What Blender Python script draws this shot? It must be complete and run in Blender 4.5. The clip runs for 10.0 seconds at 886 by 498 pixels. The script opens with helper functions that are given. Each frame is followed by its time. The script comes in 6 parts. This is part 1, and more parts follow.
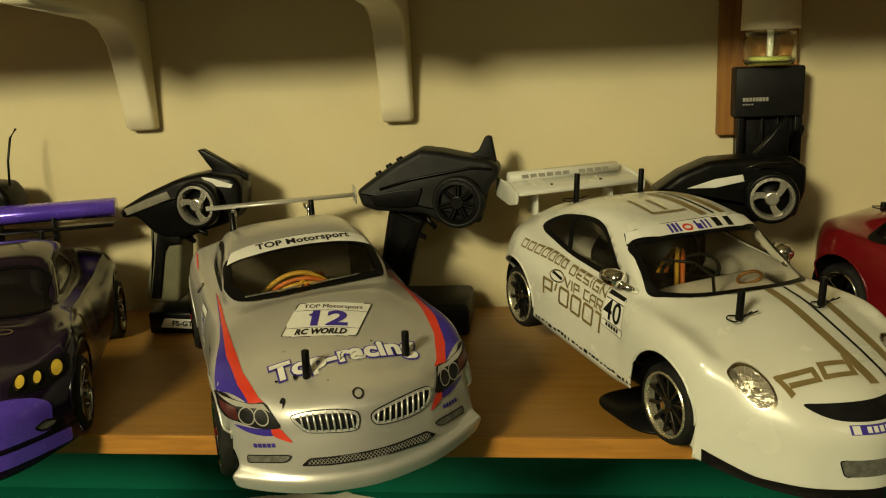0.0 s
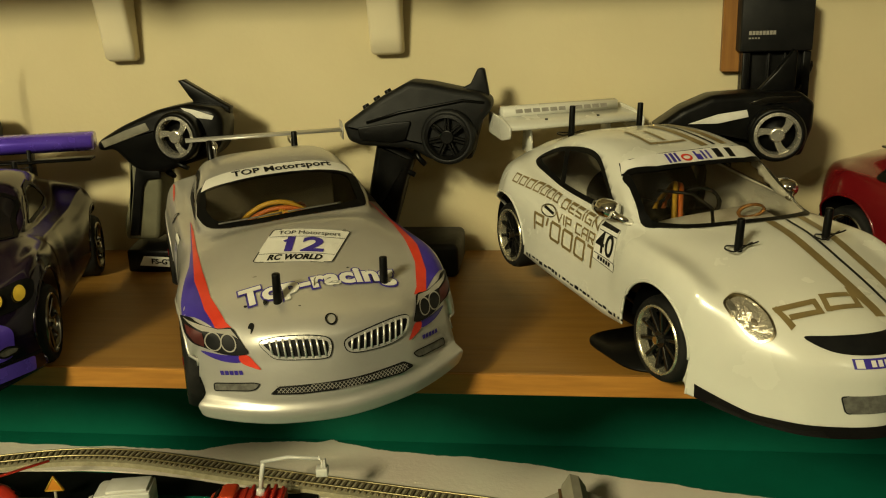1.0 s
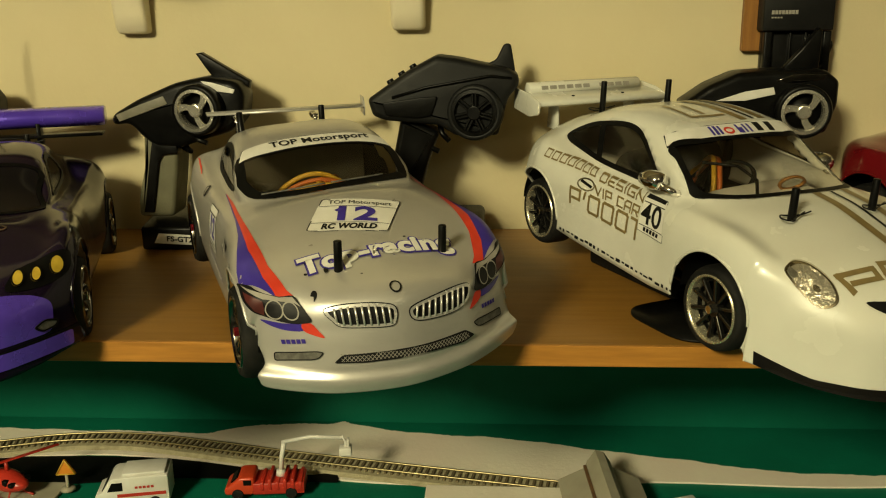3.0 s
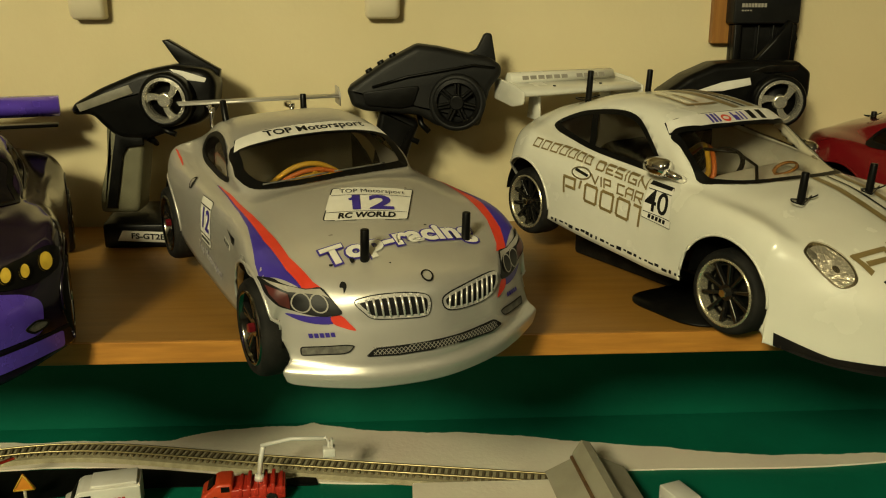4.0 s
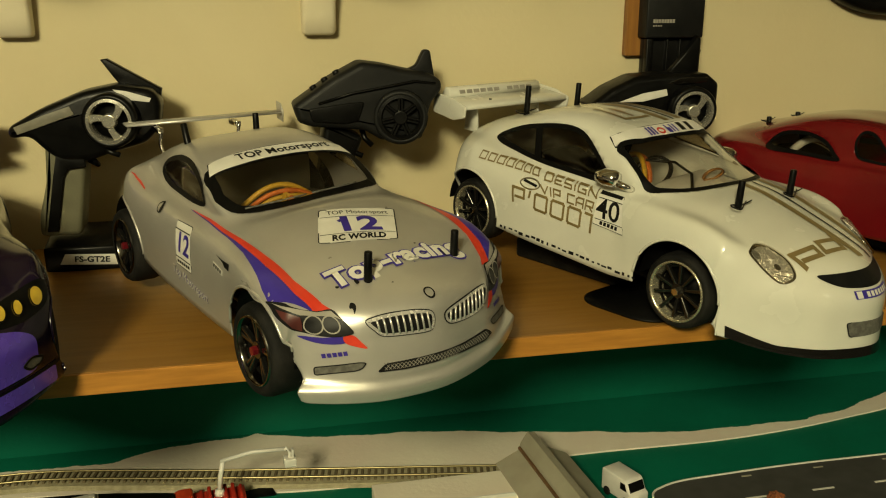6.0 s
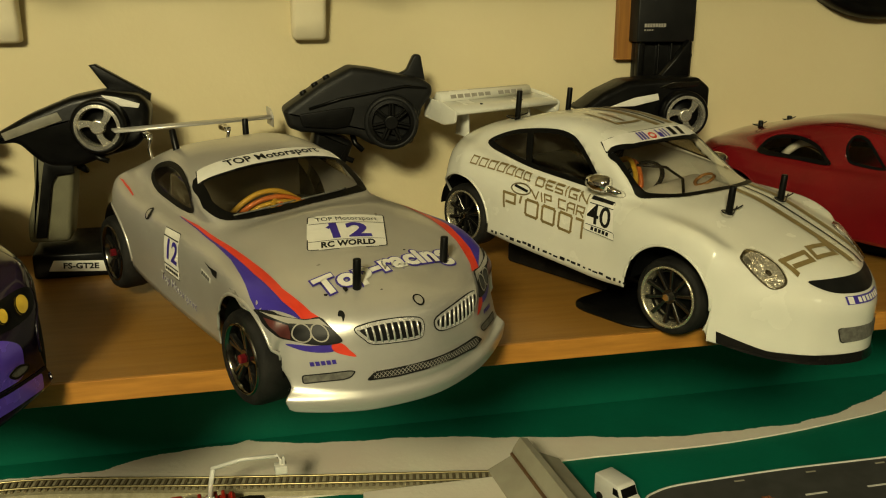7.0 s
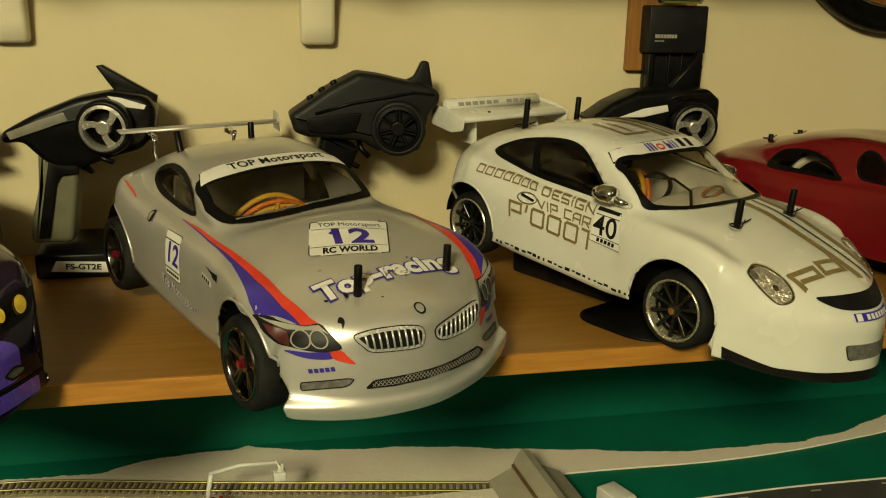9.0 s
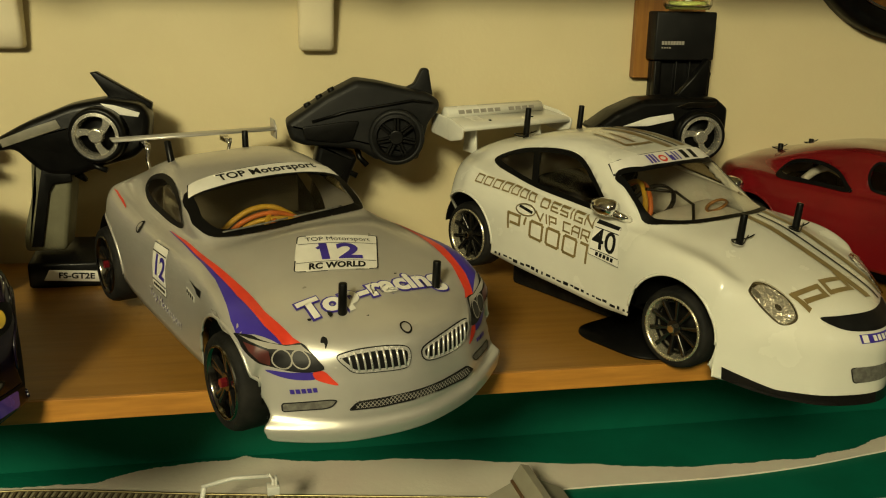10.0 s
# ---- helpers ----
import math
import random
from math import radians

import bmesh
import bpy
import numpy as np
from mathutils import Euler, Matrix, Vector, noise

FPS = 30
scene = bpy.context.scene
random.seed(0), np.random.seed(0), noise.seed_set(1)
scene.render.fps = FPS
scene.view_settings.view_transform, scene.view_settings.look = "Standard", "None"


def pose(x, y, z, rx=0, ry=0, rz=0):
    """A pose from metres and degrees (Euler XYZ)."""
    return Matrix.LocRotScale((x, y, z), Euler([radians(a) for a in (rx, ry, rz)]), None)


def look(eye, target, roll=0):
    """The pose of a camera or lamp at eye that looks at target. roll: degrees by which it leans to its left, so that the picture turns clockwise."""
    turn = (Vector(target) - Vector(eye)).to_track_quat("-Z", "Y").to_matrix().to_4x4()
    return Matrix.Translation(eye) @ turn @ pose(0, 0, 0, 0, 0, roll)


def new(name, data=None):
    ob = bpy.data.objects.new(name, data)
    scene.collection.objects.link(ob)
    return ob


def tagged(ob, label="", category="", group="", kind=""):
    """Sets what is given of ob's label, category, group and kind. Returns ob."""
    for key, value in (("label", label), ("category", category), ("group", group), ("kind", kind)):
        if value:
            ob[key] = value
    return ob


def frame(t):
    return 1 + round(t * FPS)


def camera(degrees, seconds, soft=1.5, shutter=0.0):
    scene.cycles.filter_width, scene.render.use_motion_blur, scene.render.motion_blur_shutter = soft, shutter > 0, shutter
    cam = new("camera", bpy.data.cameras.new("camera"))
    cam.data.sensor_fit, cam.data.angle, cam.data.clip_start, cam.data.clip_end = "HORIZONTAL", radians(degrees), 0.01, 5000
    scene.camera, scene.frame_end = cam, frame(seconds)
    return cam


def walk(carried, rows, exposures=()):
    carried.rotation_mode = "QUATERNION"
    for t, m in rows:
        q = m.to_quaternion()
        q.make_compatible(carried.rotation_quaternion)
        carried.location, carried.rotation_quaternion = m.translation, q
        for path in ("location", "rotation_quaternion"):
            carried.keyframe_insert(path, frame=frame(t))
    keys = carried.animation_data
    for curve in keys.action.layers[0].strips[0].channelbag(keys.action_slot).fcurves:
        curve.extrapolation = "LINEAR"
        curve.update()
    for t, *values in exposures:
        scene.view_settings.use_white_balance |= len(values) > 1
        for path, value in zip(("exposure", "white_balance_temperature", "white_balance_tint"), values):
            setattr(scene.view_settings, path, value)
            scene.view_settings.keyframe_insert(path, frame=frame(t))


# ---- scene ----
from mathutils.bvhtree import BVHTree

cam = camera(53.3, 10.0, 1.1)
PATH = [
    (0, (0.323, -0.06, 1.317), (0.1, 1.873, 0.854), -2.5),
    (0.5, (0.337, -0.033, 1.29), (0.105, 1.893, 0.8), -2.1),
    (1, (0.335, -0.03, 1.274), (0.101, 1.885, 0.747), -1.8),
    (1.5, (0.32, -0.041, 1.276), (0.096, 1.873, 0.74), -1.7),
    (2, (0.326, -0.031, 1.276), (0.109, 1.88, 0.73), -1.7),
    (2.5, (0.301, -0.04, 1.268), (0.111, 1.876, 0.724), -1.4),
    (4, (0.176, -0.023, 1.244), (0.271, 1.9, 0.704), -0.1),
    (4.5, (0.13, -0.03, 1.251), (0.376, 1.874, 0.693), 0.1),
    (5, (0.091, -0.052, 1.266), (0.432, 1.836, 0.701), 0.2),
    (6.5, (0.08, -0.039, 1.273), (0.499, 1.835, 0.715), -0.0),
    (7, (0.085, -0.039, 1.274), (0.508, 1.836, 0.719), 0.0),
    (7.5, (0.083, -0.041, 1.271), (0.505, 1.835, 0.722), 0.0),
    (8, (0.081, -0.036, 1.272), (0.505, 1.843, 0.732), 0.4),
    (8.5, (0.087, -0.039, 1.275), (0.502, 1.842, 0.736), 0.8),
    (9, (0.09, -0.033, 1.272), (0.496, 1.85, 0.735), 1.0),
    (9.5, (0.099, -0.03, 1.277), (0.489, 1.856, 0.739), 1.1),
    (10, (0.113, -0.017, 1.279), (0.48, 1.873, 0.74), 1.1),
]
walk(cam, [(t, look(eye, target, roll)) for t, eye, target, roll in PATH], [(0, -0.04), (2.5, 0.04), (4.0, -0.04), (4.5, -0.13), (5.0, -0.10), (7, 0.0), (10, 0.0)])

# ---- light ----
world = bpy.data.worlds.new("room_world")
scene.world = world
world.use_nodes = True
world.node_tree.nodes["Background"].inputs[0].default_value = (1.0, 0.88, 0.60, 1)
world.node_tree.nodes["Background"].inputs[1].default_value = 0.001


def globe_lamp(name, eye, radius, watts, colour):
    data = bpy.data.lights.new(name, "POINT")
    data.shadow_soft_size, data.energy, data.color = radius, watts, colour
    ob = new(name, data)
    ob.matrix_world = pose(*eye)
    return ob


globe_lamp("unseen_lamp", (-0.74, -1.62, 2.32), 0.24, 284, (1.0, 0.915, 0.545))
# weak extra lamp, added only for a few more highlights on the paint
globe_lamp("unseen_lamp", (1.75, -1.70, 2.32), 0.15, 8, (1.0, 0.915, 0.545))


# ---- materials ----
def mat(name, colour, rough=0.5, metal=0.0, coat=0.0, alt=None, scale=30.0, bump=0.0, bump_scale=300.0, stretch=(1, 1, 1), rough_var=0.0, ramp=(0.35, 0.65), spec=0.5, trans=0.0, flake=0.0):
    m = bpy.data.materials.new(name)
    m.use_nodes = True
    nt = m.node_tree
    b = nt.nodes["Principled BSDF"]
    b.inputs["Base Color"].default_value = (*colour, 1)
    b.inputs["Roughness"].default_value = rough
    b.inputs["Metallic"].default_value = metal
    b.inputs["Coat Weight"].default_value = coat
    b.inputs["Coat Roughness"].default_value = 0.06
    b.inputs["Specular IOR Level"].default_value = spec
    b.inputs["Transmission Weight"].default_value = trans
    tc = nt.nodes.new("ShaderNodeTexCoord")
    mp = nt.nodes.new("ShaderNodeMapping")
    mp.inputs["Scale"].default_value = stretch
    nt.links.new(tc.outputs["Object"], mp.inputs["Vector"])

    def noise_node(sc, detail=6.0):
        n = nt.nodes.new("ShaderNodeTexNoise")
        n.inputs["Scale"].default_value, n.inputs["Detail"].default_value = sc, detail
        nt.links.new(mp.outputs[0], n.inputs["Vector"])
        return n

    if alt is not None:
        n = noise_node(scale)
        r = nt.nodes.new("ShaderNodeValToRGB")
        r.color_ramp.elements[0].position, r.color_ramp.elements[1].position = ramp
        r.color_ramp.elements[0].color, r.color_ramp.elements[1].color = (*colour, 1), (*alt, 1)
        nt.links.new(n.outputs["Fac"], r.inputs[0])
        nt.links.new(r.outputs[0], b.inputs["Base Color"])
    if rough_var:
        n = noise_node(scale * 2.3)
        mr = nt.nodes.new("ShaderNodeMapRange")
        mr.inputs["To Min"].default_value, mr.inputs["To Max"].default_value = max(0.0, rough - rough_var), rough + rough_var
        nt.links.new(n.outputs["Fac"], mr.inputs["Value"])
        nt.links.new(mr.outputs[0], b.inputs["Roughness"])
    if bump:
        n = noise_node(bump_scale, 4.0)
        bp = nt.nodes.new("ShaderNodeBump")
        bp.inputs["Strength"].default_value, bp.inputs["Distance"].default_value = bump, 0.001
        nt.links.new(n.outputs["Fac"], bp.inputs["Height"])
        nt.links.new(bp.outputs[0], b.inputs["Normal"])
    return m


M_WALL = mat("cream_wall_paint", (0.67, 0.585, 0.365), 0.75, alt=(0.58, 0.495, 0.29), scale=4, bump=0.25, bump_scale=160, ramp=(0.3, 0.75))
M_CEILING = mat("dull_ceiling_paint", (0.34, 0.30, 0.22), 0.8, alt=(0.28, 0.25, 0.18), scale=3)
M_WORNLIP = mat("worn_brassy_lip", (0.60, 0.55, 0.40), 0.26, metal=0.75, rough_var=0.12, scale=150)
M_BLACKCHROME = mat("black_chrome", (0.075, 0.072, 0.066), 0.16, metal=0.9, rough_var=0.06, scale=60)
M_GLOSSBLACK = mat("gloss_black_paint", (0.006, 0.006, 0.006), 0.12, coat=0.6, alt=(0.010, 0.009, 0.008), scale=40, rough_var=0.05)
M_ROOM = mat("dim_room_paint", (0.03, 0.024, 0.018), 0.8, alt=(0.024, 0.019, 0.014), scale=4)
M_REFLECTOR = mat("silvered_reflector", (0.70, 0.68, 0.62), 0.20, metal=0.60, bump=1.0, bump_scale=260, rough_var=0.08, scale=80)
M_D_SILVER = mat("silver_sticker", (0.34, 0.32, 0.28), 0.55, spec=0.25, alt=(0.28, 0.26, 0.22), scale=90)
M_RIMSILVER = mat("bright_rim_silver", (0.72, 0.70, 0.66), 0.26, metal=0.55, rough_var=0.08, scale=70)
M_GREEN = mat("green_paint", (0.003, 0.150, 0.090), 0.6, alt=(0.003, 0.122, 0.072), scale=9, bump=0.3, bump_scale=250, spec=0.15)
M_WHEELCHROME = mat("worn_wheel_chrome", (0.66, 0.63, 0.54), 0.24, metal=0.8, rough_var=0.12, scale=120)
M_ORANGERED = mat("orange_red_toy_plastic", (0.60, 0.060, 0.018), 0.32, alt=(0.50, 0.045, 0.014), scale=50)
M_BROWNLINE = mat("brown_trim_paint", (0.16, 0.085, 0.035), 0.6, alt=(0.12, 0.06, 0.025), scale=90)
M_WOOD = mat("shelf_wood", (0.33, 0.165, 0.030), 0.42, alt=(0.23, 0.108, 0.018), scale=7, bump=0.12, bump_scale=90, stretch=(1.2, 14, 14), rough_var=0.1, ramp=(0.25, 0.8))
M_EDGE = mat("shelf_edge_wood", (0.50, 0.22, 0.035), 0.45, alt=(0.36, 0.15, 0.022), scale=9, stretch=(2, 20, 20), rough_var=0.08)
M_WOODSTRIP = mat("brown_wood", (0.34, 0.15, 0.028), 0.5, alt=(0.22, 0.09, 0.018), scale=12, stretch=(14, 14, 1.2))
M_WHITEPLASTIC = mat("white_plastic", (0.78, 0.70, 0.50), 0.4, alt=(0.72, 0.64, 0.44), scale=14, rough_var=0.08)
M_CREAM = mat("cream_plaster", (0.86, 0.80, 0.66), 0.8, alt=(0.80, 0.69, 0.58), scale=7, bump=0.3, bump_scale=200)
M_BLACK = mat("black_plastic", (0.0022, 0.0022, 0.0021), 0.34, alt=(0.0045, 0.0044, 0.004), scale=60, rough_var=0.12, spec=0.18, bump=0.08, bump_scale=600)
M_DARKGREY = mat("charcoal_plastic", (0.0062, 0.0065, 0.0066), 0.5, alt=(0.011, 0.011, 0.0105), scale=40, rough_var=0.1, spec=0.2, bump=0.12, bump_scale=900)
M_GREYGRIP = mat("grey_green_rubber", (0.15, 0.142, 0.085), 0.6, alt=(0.115, 0.11, 0.066), scale=40, bump=0.2, bump_scale=700)
M_CHROME = mat("chrome", (0.80, 0.78, 0.74), 0.12, metal=1.0, rough_var=0.06, scale=60)
M_DARKCHROME = mat("dark_chrome", (0.20, 0.19, 0.17), 0.16, metal=1.0, rough_var=0.06, scale=60)
M_RUBBER = mat("tyre_rubber", (0.004, 0.004, 0.0038), 0.72, spec=0.2, alt=(0.016, 0.015, 0.013), scale=45, bump=0.3, bump_scale=500, rough_var=0.1)
M_SILVER = mat("silver_paint", (0.54, 0.52, 0.48), 0.36, metal=0.48, coat=0.5, alt=(0.49, 0.47, 0.43), scale=18, rough_var=0.06, bump=0.03, bump_scale=1500)
M_PEARL = mat("white_paint", (0.70, 0.69, 0.61), 0.26, coat=0.6, alt=(0.65, 0.64, 0.56), scale=10, rough_var=0.06)
M_PURPLE = mat("purple_metallic", (0.14, 0.075, 0.72), 0.26, metal=0.3, coat=0.7, alt=(0.10, 0.05, 0.58), scale=22, rough_var=0.08)
M_SMOKE = mat("smoked_purple_paint", (0.005, 0.0025, 0.011), 0.16, metal=0.0, coat=0.15, spec=0.3, alt=(0.012, 0.006, 0.022), scale=16, rough_var=0.06)
M_RED = mat("deep_red_paint", (0.17, 0.007, 0.009), 0.22, coat=0.8, alt=(0.13, 0.005, 0.007), scale=14, rough_var=0.06)
M_DARKLENS = mat("dark_red_lens", (0.09, 0.016, 0.012), 0.4, alt=(0.06, 0.012, 0.010), scale=120)
M_TRIMGREY = mat("dull_grey_trim", (0.20, 0.185, 0.14), 0.45, alt=(0.15, 0.14, 0.105), scale=80)
# haze and dimness of the cabin put into one olive colour
M_CABINHAZE = mat("cabin_haze_olive", (0.075, 0.062, 0.036), 0.6, alt=(0.055, 0.046, 0.027), scale=40)
M_SCUFF = mat("scuffed_grey", (0.16, 0.15, 0.13), 0.6, alt=(0.30, 0.28, 0.25), scale=260)
M_REDNUT = mat("red_anodised", (0.30, 0.02, 0.03), 0.3, metal=0.7, rough_var=0.08, scale=90)
M_SEAL = mat("black_window_seal", (0.0028, 0.0028, 0.0028), 0.45, spec=0.15, rough_var=0.1, scale=80)
M_D_WHITE = mat("white_sticker", (0.74, 0.72, 0.66), 0.5, spec=0.3, alt=(0.66, 0.64, 0.57), scale=60)
M_D_BLUE = mat("blue_sticker", (0.045, 0.028, 0.30), 0.3, alt=(0.035, 0.02, 0.24), scale=50)
M_D_RED = mat("red_sticker", (0.66, 0.050, 0.022), 0.3, alt=(0.55, 0.035, 0.016), scale=50)
M_D_BLACK = mat("black_sticker", (0.005, 0.005, 0.0055), 0.45, spec=0.2, alt=(0.009, 0.009, 0.009), scale=90)
M_D_GOLD = mat("bronze_sticker", (0.23, 0.165, 0.065), 0.35, alt=(0.18, 0.13, 0.05), scale=60)
M_D_GREY = mat("grey_sticker", (0.15, 0.145, 0.125), 0.55, spec=0.2, alt=(0.09, 0.085, 0.075), scale=300)
M_YELLOW = mat("amber_lamp", (0.66, 0.45, 0.05), 0.3, coat=0.5, alt=(0.52, 0.34, 0.03), scale=90)
M_WIRE_Y = mat("yellow_wire", (0.55, 0.33, 0.025), 0.5, alt=(0.48, 0.27, 0.02), scale=60)
M_WIRE_O = mat("orange_wire", (0.55, 0.14, 0.018), 0.5, alt=(0.45, 0.11, 0.015), scale=60)
M_DARKTINT = mat("dark_smoked_pane", (0.004, 0.0035, 0.005), 0.10, spec=0.35, alt=(0.007, 0.006, 0.008), scale=30)
M_ROAD = mat("grey_road", (0.055, 0.055, 0.050), 0.8, alt=(0.040, 0.040, 0.036), scale=40, bump=0.3, bump_scale=700)
M_STONEGREY = mat("grey_roof_plastic", (0.40, 0.37, 0.28), 0.6, alt=(0.34, 0.31, 0.23), scale=30)
M_REDTOY = mat("red_toy_plastic", (0.50, 0.035, 0.018), 0.35, alt=(0.42, 0.026, 0.014), scale=50)
M_WHITETOY = mat("white_toy_plastic", (0.75, 0.73, 0.68), 0.4, alt=(0.68, 0.65, 0.58), scale=50)
M_ORANGETOY = mat("orange_toy_plastic", (0.70, 0.26, 0.02), 0.4, alt=(0.6, 0.2, 0.015), scale=50)
M_SLEEPER = mat("brown_sleeper", (0.11, 0.085, 0.045), 0.7, alt=(0.17, 0.135, 0.07), scale=70)
M_RAIL = mat("brass_rail", (0.40, 0.33, 0.17), 0.35, metal=0.8, rough_var=0.1, scale=90)
M_BALLAST = mat("track_ballast", (0.44, 0.39, 0.25), 0.85, alt=(0.35, 0.31, 0.19), scale=120, bump=0.5, bump_scale=500)
M_GLASS = bpy.data.materials.new("tinted_glass")
M_GLASS.use_nodes = True
_b = M_GLASS.node_tree.nodes["Principled BSDF"]
_b.inputs["Base Color"].default_value = (0.42, 0.37, 0.28, 1)
_b.inputs["Roughness"].default_value = 0.05
_b.inputs["Transmission Weight"].default_value = 1.0
_b.inputs["IOR"].default_value = 1.12
_b.inputs["Coat Weight"].default_value = 0.7
_b.inputs["Coat Roughness"].default_value = 0.08

M_CLEAR = bpy.data.materials.new("clear_glass")
M_CLEAR.use_nodes = True
_b = M_CLEAR.node_tree.nodes["Principled BSDF"]
_b.inputs["Base Color"].default_value = (0.95, 0.97, 0.88, 1)
_b.inputs["Roughness"].default_value = 0.03
_b.inputs["Transmission Weight"].default_value = 1.0
_b.inputs["IOR"].default_value = 1.45


# ---- building tools ----
def part(name, bm, material, parent=None, label="", smooth=True, pose_m=None):
    me = bpy.data.meshes.new(name)
    bm.to_mesh(me)
    bm.free()
    return part_mesh(name, me, material, parent, label, smooth, pose_m)


def part_mesh(name, me, material, parent=None, label="", smooth=True, pose_m=None):
    if material is not None:
        me.materials.append(material)
    if smooth:
        me.shade_smooth()
    ob = new(name, me)
    if parent is not None:
        ob.parent = parent
    if pose_m is not None:
        ob.matrix_basis = pose_m
    if label:
        ob["label"] = label
    return ob


def thing(name, label, category, m=None, group="", kind=""):
    ob = new(name)
    ob.empty_display_size = 0.02
    if m is not None:
        ob.matrix_basis = m
    return tagged(ob, label, category, group, kind)


def box_bm(lo, hi, bevel=0.0, seg=2):
    bm = bmesh.new()
    bmesh.ops.create_cube(bm, size=1)
    for v in bm.verts:
        v.co = Vector([lo[i] + (v.co[i] + 0.5) * (hi[i] - lo[i]) for i in range(3)])
    if bevel:
        bmesh.ops.bevel(bm, geom=bm.edges[:], offset=bevel, segments=seg, affect="EDGES", profile=0.5)
    return bm


def merge(*bms):
    out = bmesh.new()
    for b in bms:
        me = bpy.data.meshes.new("tmp")
        b.to_mesh(me)
        out.from_mesh(me)
        bpy.data.meshes.remove(me)
        b.free()
    return out


def moved(bm, m):
    bm.transform(m)
    return bm


def cyl_bm(r1, r2, h, seg=24, m=None, bevel=0.0):
    bm = bmesh.new()
    bmesh.ops.create_cone(bm, cap_ends=True, segments=seg, radius1=r1, radius2=r2, depth=h)
    if bevel:
        es = [e for e in bm.edges if len(e.link_faces) == 2 and any(len(f.verts) > 4 for f in e.link_faces)]
        bmesh.ops.bevel(bm, geom=es, offset=bevel, segments=2, affect="EDGES", profile=0.5)
    if m is not None:
        bm.transform(m)
    return bm


def lathe_bm(profile, seg=40, closed=True):
    """Turns (radius, height) pairs round the y axis."""
    bm = bmesh.new()
    rings = []
    for k in range(seg):
        a = 2 * math.pi * k / seg
        rings.append([bm.verts.new((r * math.cos(a), h, r * math.sin(a))) for r, h in profile])
    n = len(profile)
    for k in range(seg):
        p, q = rings[k], rings[(k + 1) % seg]
        for i in range(n if closed else n - 1):
            j = (i + 1) % n
            bm.faces.new((p[i], p[j], q[j], q[i]))
    bmesh.ops.recalc_face_normals(bm, faces=bm.faces[:])
    return bm


def prism_bm(pts, depth, bevel=0.0, seg=2):
    """Extrudes an outline of (x, z) pairs along y, from -depth/2 to depth/2."""
    bm = bmesh.new()
    f = bm.faces.new([bm.verts.new((x, -depth / 2, z)) for x, z in pts])
    r = bmesh.ops.extrude_face_region(bm, geom=[f])
    for v in r["geom"]:
        if isinstance(v, bmesh.types.BMVert):
            v.co.y += depth
    bmesh.ops.recalc_face_normals(bm, faces=bm.faces[:])
    if bevel:
        es = [e for e in bm.edges if abs(e.verts[0].co.y - e.verts[1].co.y) < 1e-6]
        bmesh.ops.bevel(bm, geom=es, offset=bevel, segments=seg, affect="EDGES", profile=0.5)
    return bm


def tube_bm(pts, r, seg=8):
    """A round bar along a line of points."""
    bm = bmesh.new()
    pts = [Vector(p) for p in pts]
    rings = []
    for i, p in enumerate(pts):
        way = (pts[min(i + 1, len(pts) - 1)] - pts[max(i - 1, 0)]).normalized()
        side = way.cross(Vector((0, 0, 1)) if abs(way.z) < 0.9 else Vector((1, 0, 0))).normalized()
        up = way.cross(side)
        rings.append([bm.verts.new(p + r * (math.cos(a) * side + math.sin(a) * up)) for a in (2 * math.pi * k / seg for k in range(seg))])
    for p, q in zip(rings, rings[1:]):
        for k in range(seg):
            bm.faces.new((p[k], p[(k + 1) % seg], q[(k + 1) % seg], q[k]))
    bm.faces.new(rings[0][::-1])
    bm.faces.new(rings[-1])
    bmesh.ops.recalc_face_normals(bm, faces=bm.faces[:])
    return bm


def rounded(pts, steps=6):
    """A closed smooth line through the points."""
    n, out = len(pts), []
    for i in range(n):
        p0, p1, p2, p3 = (Vector(pts[(i + k - 1) % n]) for k in range(4))
        for s in range(steps):
            t = s / steps
            out.append(0.5 * ((2 * p1) + (p2 - p0) * t + (2 * p0 - 5 * p1 + 4 * p2 - p3) * t * t + (3 * p1 - p0 - 3 * p2 + p3) * t * t * t))
    return out


def corners(pts, r, seg=4):
    """A closed outline with its corners rounded by about r."""
    out, n = [], len(pts)
    for i in range(n):
        a, b, c = (Vector(pts[(i + k - 1) % n]) for k in range(3))
        ra, rc = min(r, (a - b).length * 0.45), min(r, (c - b).length * 0.45)
        s, e = b + (a - b).normalized() * ra, b + (c - b).normalized() * rc
        for k in range(seg + 1):
            t = k / seg
            out.append(s * (1 - t) ** 2 + b * 2 * t * (1 - t) + e * t * t)
    return out


def inside(p, poly):
    x, y, hit = p[0], p[1], False
    for i in range(len(poly)):
        (x1, y1), (x2, y2) = poly[i][:2], poly[i - 1][:2]
        if (y1 > y) != (y2 > y) and x < (x2 - x1) * (y - y1) / (y2 - y1) + x1:
            hit = not hit
    return hit


def inset(poly, d):
    """The outline drawn inwards by d."""
    area = sum(poly[i - 1][0] * poly[i][1] - poly[i][0] * poly[i - 1][1] for i in range(len(poly)))
    sign, n, out = (1 if area > 0 else -1), len(poly), []
    for i in range(n):
        t = (Vector(poly[(i + 1) % n][:2]) - Vector(poly[i - 1][:2])).normalized()
        out.append(Vector(poly[i][:2]) + sign * d * Vector((-t.y, t.x)))
    return out


